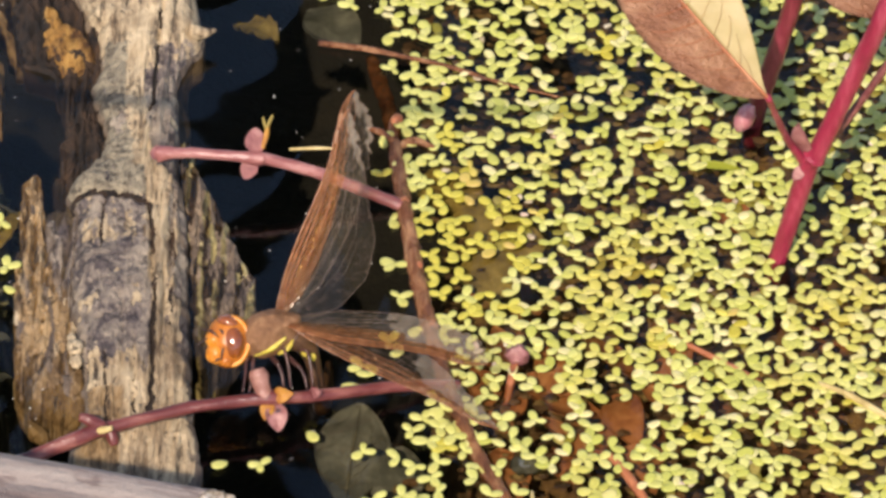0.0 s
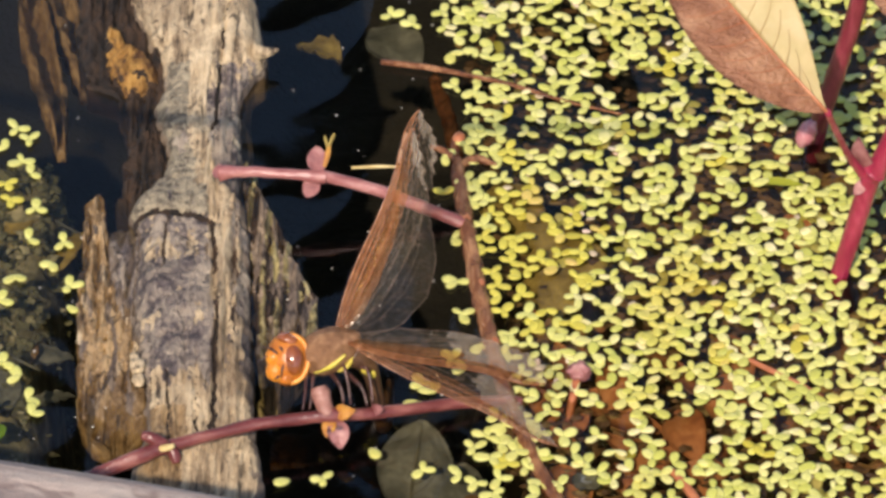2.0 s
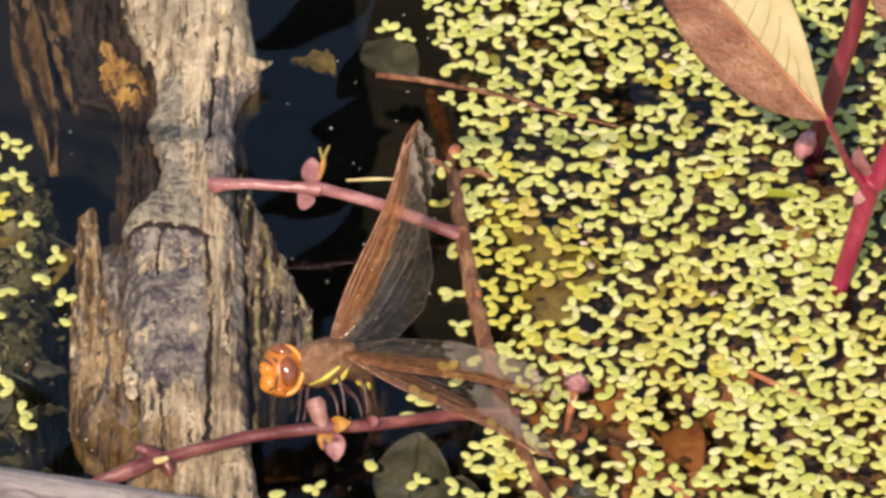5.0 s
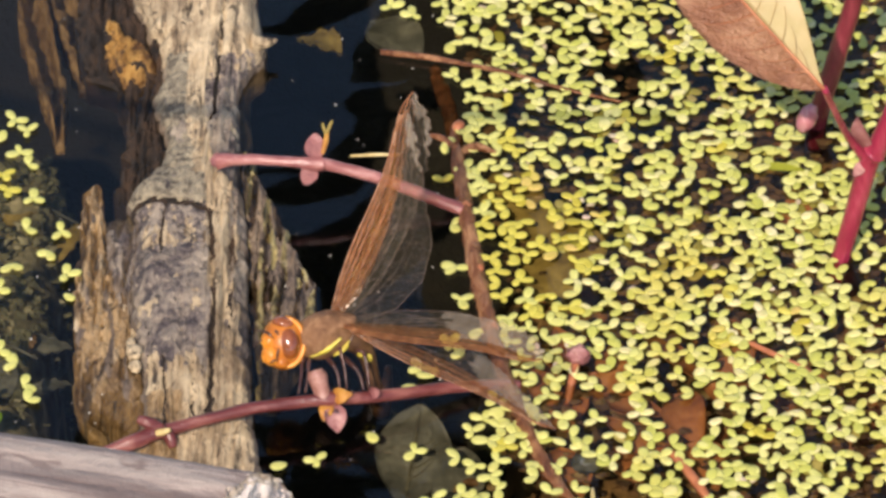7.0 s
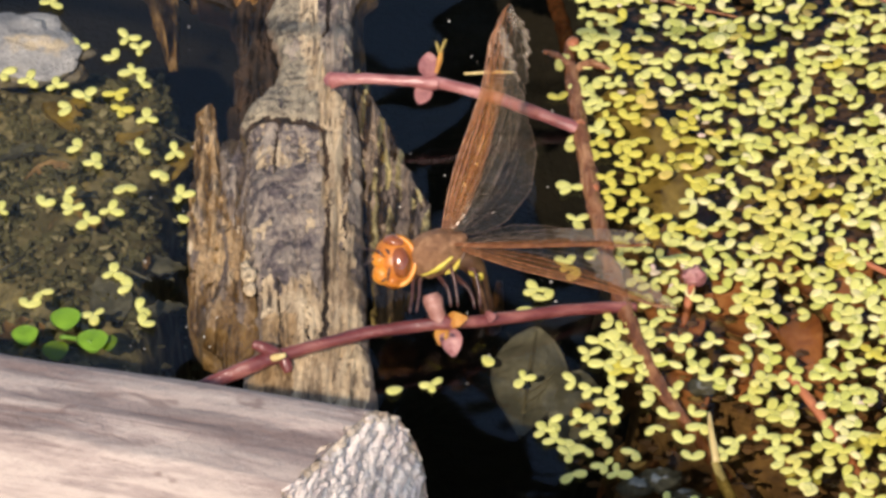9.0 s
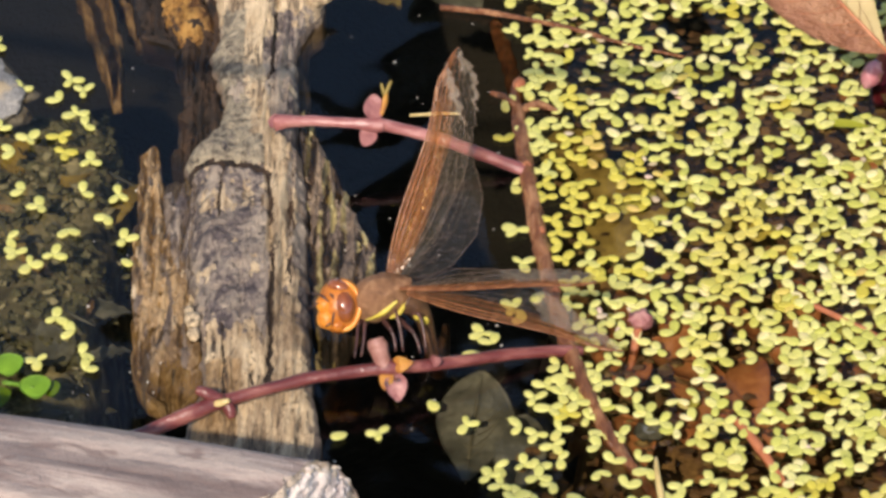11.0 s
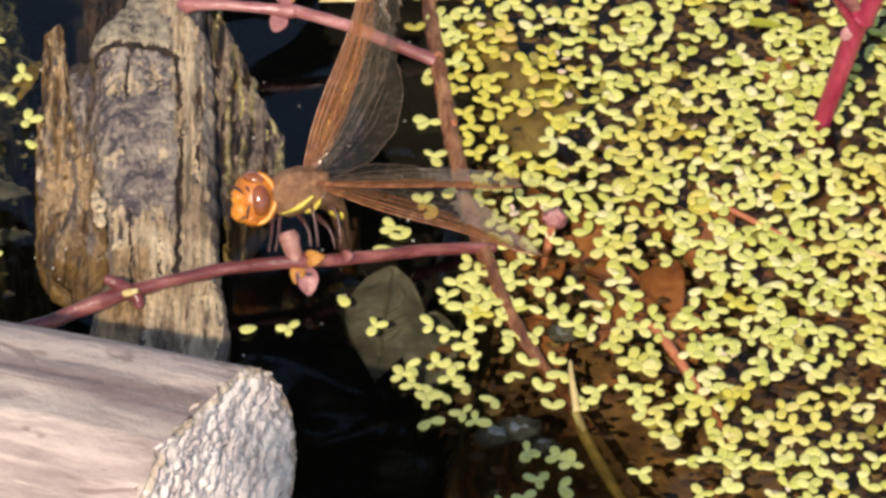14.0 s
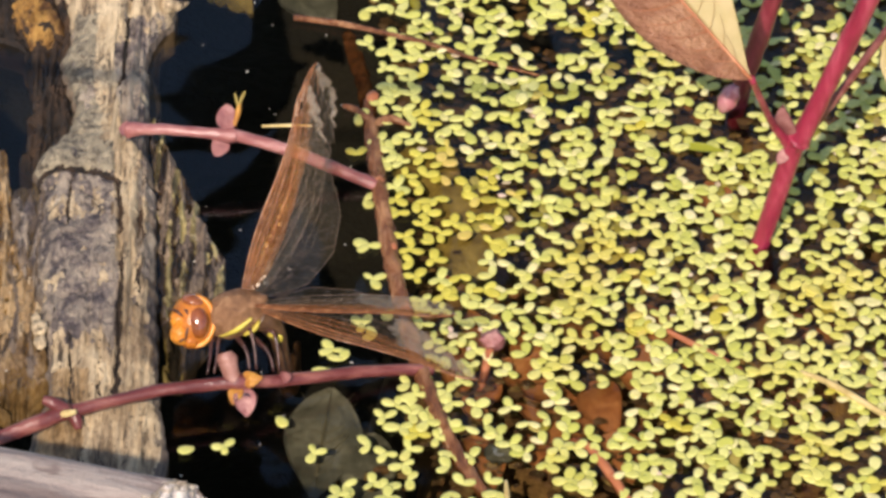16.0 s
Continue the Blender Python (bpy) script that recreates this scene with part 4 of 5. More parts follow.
for base, tip, up, w, m in (((95, 40, 47), (111, 34, 50), (0, -0.6, 0.8), 9, GOLD_LEAF), ((105, -12, 78), (88, 0, 88), (0.1, -0.6, 0.8), 14, TAN_LEAF), ((112, 2, 60), (116, -9, 42), (-0.6, -0.7, 0.3), 10, GOLD_LEAF), ((114, -19, 120), (70, 30, 150), (0.1, -0.5, 0.8), 26, TAN_LEAF),
                            ((121, -26, 165), (150, 20, 190), (0.1, -0.5, 0.8), 24, GOLD_LEAF), ((98, 38, 110), (60, 80, 120), (0, -0.5, 0.8), 24, TAN_LEAF), ((114, -19, 120), (150, -40, 118), (0, -0.2, 1), 22, GOLD_LEAF)):
    part("leaf_blade", blade(base, tip, up, w, curl=0.15, fold=0.25, rows=16, cols=6, wave=0.2, thick=0.25), m, red)


# ---- unseen plants, added for the shade and mirror image they put on the water ----
reed = thing("reed_stalk", (-440, -120, 40), "long thin reed stalk arching over the pond", "reed")
part("stalk", rod([(-440, -120, 40, 2.4), (-340, -140, 190, 2.2), (-235, -185, 275, 2.0), (-160, -219, 286, 1.3), (-118, -233, 288, 1.2), (-45, -235, 289, 1.0), (-10, -235, 288, 0.5)], sides=10, rough=0.05), STRAW, reed)
# Invented leaf, out of view: it only drops a shadow on the near-side water.
over = thing("added_shade_leaf", (-295, -1640, 170), "unseen broad leaf on a tall stalk, added to shade the near water", "leaf")
part("stalk", rod([(-295, -1640, 170, 3.2), (-290, -1630, 700, 2.6), (-280, -1540, 1150, 2.0), (-265, -1360, 1250, 1.2)], sides=8), MAROON, over)
part("blade", blade((-266, -1365, 1250), (-236, -1297, 1244), (0, -0.5, 0.85), 68, curl=0.1, fold=0.1, rows=16, cols=6, wave=0.4, thick=0.3), SHADE, over)
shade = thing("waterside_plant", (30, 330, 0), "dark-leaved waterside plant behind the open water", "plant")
part("stem", rod([(30, 330, -40, 3), (25, 320, 60, 3), (10, 300, 140, 2.5), (-5, 280, 230, 2)], sides=10), MAROON, shade)
for base, tip, w in (((15, 305, 120), (-25, 215, 140), 30), ((12, 302, 135), (48, 235, 165), 30), ((0, 290, 180), (-55, 245, 205), 34), ((5, 296, 160), (-6, 200, 190), 26), ((22, 318, 70), (-40, 262, 62), 26), ((-3, 284, 215), (20, 230, 250), 30)):
    part("leaf_blade", blade(base, tip, (0.1, -0.2, 1), w, curl=0.2, fold=0.2, rows=14, cols=5, wave=0.3, thick=0.3), SHADE, shade)
rng = random.Random(8)
for k in range(20):
    t = rng.random()
    base = Vector((27 - 32 * t, 325 - 42 * t, 60 + 165 * t))
    a, l = rng.uniform(3.3, 6.0), rng.uniform(50, 105)
    tip = base + Vector((l * math.cos(a), l * math.sin(a), rng.uniform(-25, 35)))
    part("leaf_blade", blade(base, tip, (rng.uniform(-0.4, 0.4), -0.2, 1), rng.uniform(10, 20), curl=0.2, fold=0.2, rows=10, cols=3, wave=0.3, thick=0.3), SHADE, shade)
# Tree added out of view so its bough blocks sky from the mirrored water.
tree = thing("added_mirror_tree", (900, 2050, 170), "unseen small dark-leaved tree, its bough added to darken the pond's reflection", "tree")
part("trunk", rod([(900, 2050, 100, 55), (880, 2040, 700, 46), (900, 2030, 1300, 36), (860, 2000, 1900, 22), (840, 1990, 2300, 8)], sides=14, rough=0.1), BARK, tree)
part("limb", rod([(895, 2032, 1400, 24), (600, 1850, 1620, 18), (250, 1680, 1740, 13), (-80, 1620, 1790, 9), (-330, 1600, 1800, 4)], sides=10, rough=0.1), BARK, tree)
rng = random.Random(53)
bm = bmesh.new()
for _ in range(320):
    if rng.random() < 0.8:
        x = rng.uniform(-360, 160)
        o = Vector((x, 1600 + 0.25 * max(0, x) + rng.gauss(0, 60), 1800 - 0.06 * max(0, x) + rng.gauss(0, 75)))
    else:
        o = Vector((rng.gauss(860, 220), rng.gauss(2000, 180), rng.gauss(2050, 260)))
    way = Vector((rng.gauss(0, 1), rng.gauss(0, 1), rng.gauss(-0.3, 0.6))).normalized()
    leaf(bm, o, o + way * rng.uniform(60, 100), Vector((rng.gauss(0, 0.4), rng.gauss(0, 0.4), 1)), rng.uniform(32, 52), curl=0.1, rows=4, cols=1, thick=0.4)
part("crown", bm, SHADE, tree, "loose crown of dark leaves")


# ---- duckweed ----
RIM = 11


def frond(rng, out, x, y, z, way, length, lift=0.0):
    """One oval, slightly domed frond that grows from (x, y) in a direction: skirt, rim, ring and crown."""
    verts, faces = out
    first, wide = len(verts), length * rng.uniform(0.52, 0.68)
    ca, sa, roll = math.cos(way), math.sin(way), rng.uniform(-0.12, 0.12)
    for f, h in ((0.98, -0.22), (1.0, 0.0), (0.7, 0.10)):
        for k in range(RIM):
            c = math.tau * k / RIM
            u, v = length * (0.43 + 0.5 * f * math.cos(c)), 0.5 * wide * f * math.sin(c) * (1 + 0.22 * math.cos(c))
            verts.append(((x + u * ca - v * sa) * MM, (y + u * sa + v * ca) * MM, (z + h + lift * u + roll * v) * MM))
    verts.append(((x + 0.43 * length * ca) * MM, (y + 0.43 * length * sa) * MM, (z + 0.12 + lift * 0.43 * length) * MM))
    for q in range(2):
        for k in range(RIM):
            e, g = first + q * RIM + k, first + q * RIM + (k + 1) % RIM
            faces.append((e, g, g + RIM, e + RIM))
    for k in range(RIM):
        faces.append((first + 2 * RIM + k, first + 2 * RIM + (k + 1) % RIM, first + 3 * RIM))


def weed_plant(rng, out, x, y, count=None, size=None, z=None):
    """One to three fronds grown together at their pointed ends."""
    s = size or rng.uniform(3.3, 4.1)
    z = rng.uniform(0.35, 0.9) if z is None else z
    a = rng.uniform(0, math.tau)
    for i in range(count or rng.choice((2, 2, 2, 3, 3, 3, 3))):
        frond(rng, out, x, y, z + 0.1 * i, a + (0, 1.75, 3.9)[i] + rng.uniform(-0.4, 0.4), s * (1.0, 0.92, 0.78)[i] * rng.uniform(0.86, 1.08), rng.uniform(-0.03, 0.13))


def yellowed(x, y):
    """Whether the weed is old there, over the olive algae by the twig."""
    return ((x - 21) / 12) ** 2 + ((y - 3) / 24) ** 2 < 1 + 0.8 * noise.noise(Vector((x, y, 3)) * 0.2) or noise.noise(Vector((x, y, 8)) * 0.11) > 0.5


def weed_mesh(out, material=None):
    me = bpy.data.meshes.new("duckweed")
    me.from_pydata(out[0], [], out[1])
    me.polygons.foreach_set("use_smooth", ([False] * RIM + [True] * 2 * RIM) * (len(me.polygons) // (3 * RIM)))
    me.materials.append(material or WEED)
    return me


def single_weed(rng, x, y, where, count=None, size=None):
    out = ([], [])
    weed_plant(rng, out, 0, 0, count, size)
    old = yellowed(x, y)
    ob = new("duckweed_plant", weed_mesh(out, OLD_WEED if old else WEED))
    ob.location = (x * MM, y * MM, 0)
    return tagged(ob, "small yellowing duckweed plant over olive algae" if old else "small loose lime-green duckweed plant floating on dark water", "duckweed", where)


EDGE_Y = (-200, -120, -100, -85, -75, -65, -55, -45, -26, -11, 13, 46, 62, 90, 200)
EDGE_X = (60, 20, 8, 0, -2, 4, 11, 17, 14, 10, 7.5, 5, 2, -2, -12)
UPPER_GAPS = [(42, 61, 9.9, 6.4), (19, 42, 6.2, 5.1), (29, 33, 5.6, 2.6), (41, 28, 3.2, 4.4), (35, 20, 6.2, 4.0), (19, 9, 7.2, 5.4), (23, -8, 6.4, 6.2), (59, 57, 3.2, 3.7), (71, 39, 4.0, 4.4), (72, 24, 6.0, 6.6), (83, 36, 5.6, 7.7),
              (63, 16, 4.2, 3.7), (48, 12, 3.2, 2.6), (90, -9, 7.4, 6.6), (55, -11, 8.7, 2.6), (100, 75, 7.4, 7.3), (95, 14, 5, 3.5), (5, 62, 6, 9)]
LOWER_GAPS = [(34, -39, 7.4, 4.4), (31, -53, 10.5, 8.2), (52, -52, 8.1, 10.1), (47, -38, 8.7, 2.9), (68, -33, 7.7, 2.2), (101, -54, 3.0, 5.9), (103, -67, 6.5, 6.6), (90, -63, 3.5, 4.4), (34, -62, 3.0, 2.6), (52, -70, 3.7, 7.3),
              (79, -84, 5.2, 5.9), (90, -79, 5.5, 6.2), (99, -90, 7.4, 3.3), (55, -99, 7.4, 4.4), (81, -96, 3.7, 2.6), (96, -101, 5.5, 4.4), (57, -111, 13.6, 6.2), (71, -97, 3.7, 3.7)]


def in_gap(x, y, margin=1.0):
    return any(((x - gx) / a) ** 2 + ((y - gy) / b) ** 2 < margin for gx, gy, a, b in UPPER_GAPS + LOWER_GAPS)


def sparse(x, y):
    """The loose fringe at the near side of the mat, where the plants stand one by one."""
    return y < -62 and x < between(y, (-125, -100, -80, -62), (62, 50, 46, 28))


def weed_mat():
    rng = random.Random(11)
    out, faded, pale, cells = ([], []), ([], []), ([], []), {}
    for _ in range(120000):
        x, y = rng.uniform(-30, 260), rng.uniform(-200, 200)
        if x < between(y, EDGE_Y, EDGE_X) + rng.gauss(0, 1.2):
            continue
        v = Vector((x, y, 0))
        if in_gap(x, y, 1 + 0.5 * noise.noise(v * 0.3)) and rng.random() > 0.03 or sparse(x, y):
            continue
        thin = noise.noise(v * 0.11 + Vector((3, 1, 0))) + 0.6 * noise.noise(v * 0.27)
        if thin < -0.42 and rng.random() > 0.15:
            continue
        thick = smooth(30, 50, x) * smooth(25, -5, y) * smooth(-85, -62, y)
        gap = 3.45 - 0.45 * thick + (0.7 if thin < -0.15 else 0.0)
        c = (int(x // 6), int(y // 6))
        if any((x - px) ** 2 + (y - py) ** 2 < gap * gap for i in (-1, 0, 1) for j in (-1, 0, 1) for px, py in cells.get((c[0] + i, c[1] + j), ())):
            continue
        cells.setdefault(c, []).append((x, y))
        if x < between(y, EDGE_Y, EDGE_X) + 11 and -85 < y < 66:
            single_weed(rng, x, y, "duckweed along the edge of the mat")
        else:
            weed_plant(rng, faded if yellowed(x, y) else out, x, y)
    for _ in range(2200):
        x, y = rng.uniform(-30, 260), rng.uniform(-200, 200)
        if x > between(y, EDGE_Y, EDGE_X) + 5 and noise.noise(Vector((x, y, 9)) * 0.06) > -0.2 and not in_gap(x, y, 1.1) and not sparse(x, y):
            if rng.random() < 0.5:
                weed_plant(rng, out, x, y, z=rng.uniform(-2.6, -0.9))
            else:
                weed_plant(rng, pale, x, y, 1, rng.uniform(1.5, 2.5), rng.uniform(-0.2, 0.7))
    tagged(new("yellowed_duckweed", weed_mesh(faded, OLD_WEED)), "patches of yellowing duckweed among the green", "duckweed", kind="stuff")
    tagged(new("dying_duckweed", weed_mesh(pale, PALE_WEED)), "tiny bleached pinkish duckweed fronds among the green", "duckweed", kind="stuff")
    return tagged(new("duckweed_mat", weed_mesh(out)), "dense floating mat of lime-green duckweed on dark water", "duckweed", kind="stuff")


weed_mat()


def drowned_mat():
    """Brown drowned fronds and roots just under the living mat."""
    rng = random.Random(19)
    verts, faces = [], []
    for _ in range(9500):
        x, y = rng.uniform(-5, 200), rng.uniform(-150, 130)
        if x < between(y, EDGE_Y, EDGE_X) + 4 or noise.noise(Vector((x, y, 4)) * 0.05) < -0.36 or sparse(x, y) and rng.random() < 0.8:
            continue
        z, r, a = rng.uniform(-9, -1.6), rng.uniform(0.8, 2.2), rng.uniform(0, 6.28)
        first, n = len(verts), 6
        for k in range(n):
            b = a + math.tau * k / n
            q = r * rng.uniform(0.6, 1.2)
            verts.append(((x + q * math.cos(b)) * MM, (y + 0.7 * q * math.sin(b)) * MM, (z + rng.uniform(-0.4, 0.4)) * MM))
        verts.append((x * MM, y * MM, (z + 0.3) * MM))
        faces += [(first + k, first + (k + 1) % n, first + n) for k in range(n)]
    me = bpy.data.meshes.new("drowned_weed")
    me.from_pydata(verts, [], faces)
    me.materials.append(ROOTS)
    tagged(new("drowned_weed", me), "brown drowned fronds and debris just under the duckweed", "debris", kind="stuff")


drowned_mat()


def shoal_moss():
    """Tufts of moss and flakes of rotten leaf lying on the silt shoal."""
    rng = random.Random(31)
    verts, faces = [], []
    for _ in range(9000):
        x, y = rng.uniform(-155, -83), rng.uniform(-75, 62)
        if noise.noise(Vector((x, y, 2)) * 0.12) + 0.5 * noise.noise(Vector((x, y, 5)) * 0.35) < -0.12:
            continue
        z, r, a = bed_height(x * MM, y * MM) / MM + rng.uniform(0.1, 2.6), rng.uniform(0.5, 1.9), rng.uniform(0, 6.28)
        first, slim = len(verts), rng.uniform(0.25, 0.9)
        for k in range(5):
            b, q = math.tau * k / 5, r * rng.uniform(0.6, 1.2)
            u, v = q * math.cos(b), slim * q * math.sin(b)
            verts.append(((x + u * math.cos(a) - v * math.sin(a)) * MM, (y + u * math.sin(a) + v * math.cos(a)) * MM, (z + rng.uniform(-0.6, 0.6)) * MM))
        verts.append((x * MM, y * MM, (z + 0.5) * MM))
        faces += [(first + k, first + (k + 1) % 5, first + 5) for k in range(5)]
    me = bpy.data.meshes.new("moss")
    me.from_pydata(verts, [], faces)
    me.materials.append(TUFT)
    tagged(new("moss", me), "dark green moss and leaf flakes on the silt shoal", "moss", kind="stuff")


shoal_moss()
LEFT = [(-115, 56), (-97, 44), (-94, 40), (-99, 37), (-95, 33), (-93, 29), (-118, 30), (-112, 28), (-105, 24), (-108, 20), (-98, 25), (-97, 20), (-91, 17), (-101, 2), (-105, 7), (-92, 7), (-84, 6), (-94, -5), (-86, -1), (-82, -9), (-82, -15), (-97, -13), (-112, -11), (-107, -8), (-102, -16), (-124, 32), (-124, 47), (-105, -13), (-95, -33), (-91, -37), (-89, -44), (-88, -49), (-110, -39), (-98, -46), (-113, -43), (-108, 41), (-121, -13)]
MIDDLE = [(-13, 84), (-8, 81), (-32, -69), (-15, -59), (-0.3, 35.3), (0, 22), (2, 8), (3, -7), (4, -17), (-4, -39), (-2, -42), (-5, -45), (2, -31), (5, -34), (8, -27), (12, -49), (12, -55)]
NEAR_SIDE = [(-0.8, -78.5), (-2, -81.7), (0.4, -84.4), (4.9, -77.9), (7.8, -79.1), (4.4, -86.4), (7.8, -82.3), (3.3, -88.8), (6.7, -87.1), (11.3, -84.1), (17, -88.1), (10.7, -91.8), (13, -94.1), (3.9, -94.3), (12.4, -76.6), (11.2, -72.6), (7.7, -69.4),
             (4.2, -67.1), (12.3, -67.7), (14.1, -63.6), (18.1, -64.3), (21.6, -69.1), (25.1, -69.8), (20.4, -73.2), (23.3, -77.9), (20.4, -80.4), (28.5, -77), (30.8, -80.2), (26.2, -85.1), (28.5, -89.8), (35.3, -88), (37.7, -84.8),
             (43.4, -83.1), (45.7, -87), (47.3, -90.9), (23.3, -101.7), (29.5, -103.9), (32.3, -105.4), (25.5, -110.2), (30, -111.6), (22.7, -114.9), (45.9, -107.4), (18.2, -116.5)]
rng = random.Random(23)
for spots, where in ((LEFT, "loose duckweed over the silt shoal"), (MIDDLE, "loose duckweed beside the dragonfly"), (NEAR_SIDE, "loose duckweed at the near side of the mat")):
    for x, y in spots:
        single_weed(rng, x, y, where, 1 if (x, y) in ((-32, -69), (-15, -59), (-82, -15)) else None, 3.7)
drifter = single_weed(rng, -4, -65, "loose duckweed beside the dragonfly", 3, 3.5)
bobber = single_weed(rng, -25, -68, "loose duckweed beside the dragonfly", 3, 3.5)

# ---- dust and husks floating on the open water ----
rng = random.Random(77)
bm = bmesh.new()
for _ in range(60):
    x, y = (rng.uniform(-90, -70), rng.uniform(-60, 95)) if rng.random() < 0.55 else (rng.uniform(-40, 0), rng.uniform(-85, 95))
    r = rng.choice((0.12, 0.15, 0.2, 0.2, 0.3))
    ball(bm, (x, y, 0.1), (r, r * rng.uniform(0.6, 1.6), 0.12), u=6, v=4)
solo("floating_specks", bm, SPECK, "scattered pale dust specks floating on dark water", "specks", kind="stuff")


# ---- the brown dragonfly, its tail in the water ----
def wing_outline(kind, n=64):
    """Leading and trailing edge of a wing of length 1, as (x, y) pairs; y grows towards the trailing edge."""
    lead, trail = [], []
    for i in range(n + 1):
        x = i / n
        lead.append((x, 0.012 * math.sin(math.pi * x) - 0.02 * math.sin(math.pi * 2 * x) + 0.05 * max(0, (x - 0.86) / 0.14) ** 2))
        if kind == "fore":
            w = between(x, (0, 0.06, 0.2, 0.45, 0.7, 0.88, 0.96, 1), (0.05, 0.08, 0.145, 0.195, 0.205, 0.175, 0.12, 0.05))
        else:
            w = between(x, (0, 0.04, 0.12, 0.28, 0.45, 0.7, 0.88, 0.96, 1), (0.06, 0.17, 0.28, 0.355, 0.345, 0.225, 0.14, 0.085, 0.03))
        if x > 0.55:
            w -= (0.02 + 0.04 * (x - 0.55)) * abs(noise.noise(Vector((x * 47, 2 if kind == "fore" else 6, 0)))) * 2
        trail.append((x, w))
    return lead, trail


def build_wing(kind, length, parent, label, pale_from=0.99):
    """A wing in its own space: root at 0, span along x, chord along y; past a set line its film turns pale, for fray
    and for painted sun haze.
    """
    lead, trail = wing_outline(kind)
    rng = random.Random(3 if kind == "fore" else 4)

    def at(i, s):
        (x, a), (_, b) = lead[i], trail[i]
        y = a + (b - a) * s
        z = 0.006 * math.sin(s * 9) * (1 - x) + 0.010 * math.sin(x * 3.1) * (s - 0.4)
        return Vector((x, y, z)) * length * MM

    bm, m = bmesh.new(), 14
    for lift in (0.03, -0.03):
        g = [[bm.verts.new(at(i, k / m) + Vector((0, 0, lift * MM))) for k in range(m + 1)] for i in range(len(lead))]
        for i in range(len(lead) - 1):
            for k in range(m):
                f = bm.faces.new((g[i][k], g[i][k + 1], g[i + 1][k + 1], g[i + 1][k]))
                x, s = i / (len(lead) - 1), k / m
                frayed_lit = x + 0.25 * s + 0.10 * noise.noise(Vector((x * 7, s * 4, 3))) > pale_from
                f.material_index = 2 if frayed_lit and s > 0.22 else 0 if s < (0.50 if kind == "fore" else 0.32) * (1 - 0.75 * max(0, x - 0.55) / 0.45) + 0.10 * noise.noise(Vector((x * 6, s * 5, 1))) else 1
    wing = part(kind + "wing", bm, (AMBER_WING, CLEAR_WING, TORN_LIT_WING), parent, label)
    wing.visible_shadow = True

    def ribbon(b, pts, r):
        tube(b, [(*(p / MM), r) for p in pts], sides=5, steps=1, rough=0, cap=False)

    n = len(lead) - 1
    bm = bmesh.new()
    ribbon(bm, [at(i, 0.0) for i in range(n + 1)], 0.17)
    part("costa", bm, VEIN, wing, "thick amber leading-edge vein")
    for s0, s1, e, r in ((0.05, 0.07, 0.8, 0.11), (0.11, 0.13, 0.97, 0.12), (0.17, 0.30, 0.98, 0.06), (0.22, 0.48, 0.97, 0.05)):
        bm = bmesh.new()
        ribbon(bm, [at(i, s0 + (s1 - s0) * (i / n) ** 0.8) for i in range(int(e * n) + 1)], r)
        part("vein", bm, VEIN, wing)
    bm = bmesh.new()
    for s0, s1, e, r in ((0.28, 0.64, 0.95, 0.04), (0.36, 0.82, 0.86, 0.04), (0.46, 0.95, 0.7, 0.035), (0.58, 0.98, 0.45, 0.035)):
        ribbon(bm, [at(i, s0 + (s1 - s0) * (i / n) ** 0.8) for i in range(int(e * n) + 1)], r)
    ribbon(bm, [at(i, 1.0) for i in range(n + 1)], 0.05)
    for i in range(1, n):
        for _ in range(3 if kind == "fore" else 4):
            s = rng.random()
            w = 0.10
            a, b = at(i, s), at(min(n, i + rng.choice((0, 1))), min(1, s + w))
            ribbon(bm, [a, b], 0.025)
    part("vein_net", bm, FINE_VEIN, wing, "fine net of thin dark veins")
    bm = bmesh.new()
    i, j = int(0.84 * n), int(0.9 * n)
    quad = [at(i, 0.01), at(j, 0.01), at(j, 0.08), at(i, 0.08)]
    top = [bm.verts.new(p + Vector((0, 0, 0.12 * MM))) for p in quad]
    low = [bm.verts.new(p - Vector((0, 0, 0.12 * MM))) for p in quad]
    bm.faces.new(top), bm.faces.new(low[::-1])
    for k in range(4):
        bm.faces.new((top[k], low[k], low[(k + 1) % 4], top[(k + 1) % 4]))
    part("wing_spot", bm, FUR, wing, "dark brown spot near the wing tip", smooth=False)
    return wing


FLY = Vector((-23, -43, 0))
fly = thing("dragonfly", FLY, "brown dragonfly with amber wings, dipping its tail into the pond", "dragonfly")
AXIS = Vector((-0.93, -0.30, -0.18)).normalized()
TURN = Matrix((AXIS, Vector((0, 0, 1)).cross(AXIS).normalized(), AXIS.cross(Vector((0, 0, 1)).cross(AXIS).normalized()))).transposed().to_4x4()


SKULL = Vector((-32.8, -45.2, 14.2))
SEEN = Matrix((RIGHT, UP, NEAR)).transposed().to_4x4()


def on(f, s, u, o):
    """A point f ahead, s to the creature's left and u above o."""
    return Vector(o) + TURN.to_3x3() @ Vector((f, s, u))


def face(r, u, n):
    """A point of the head: across, up and out from its middle."""
    return SKULL + RIGHT * r + UP * u + NEAR * n


thorax = part("thorax", lump((-24.5, -43.3, 14.6), (6.8, 4.6, 5.4), TURN, u=40, v=28, lumps=0.05, seed=2), FUR, fly, "brown downy thorax")
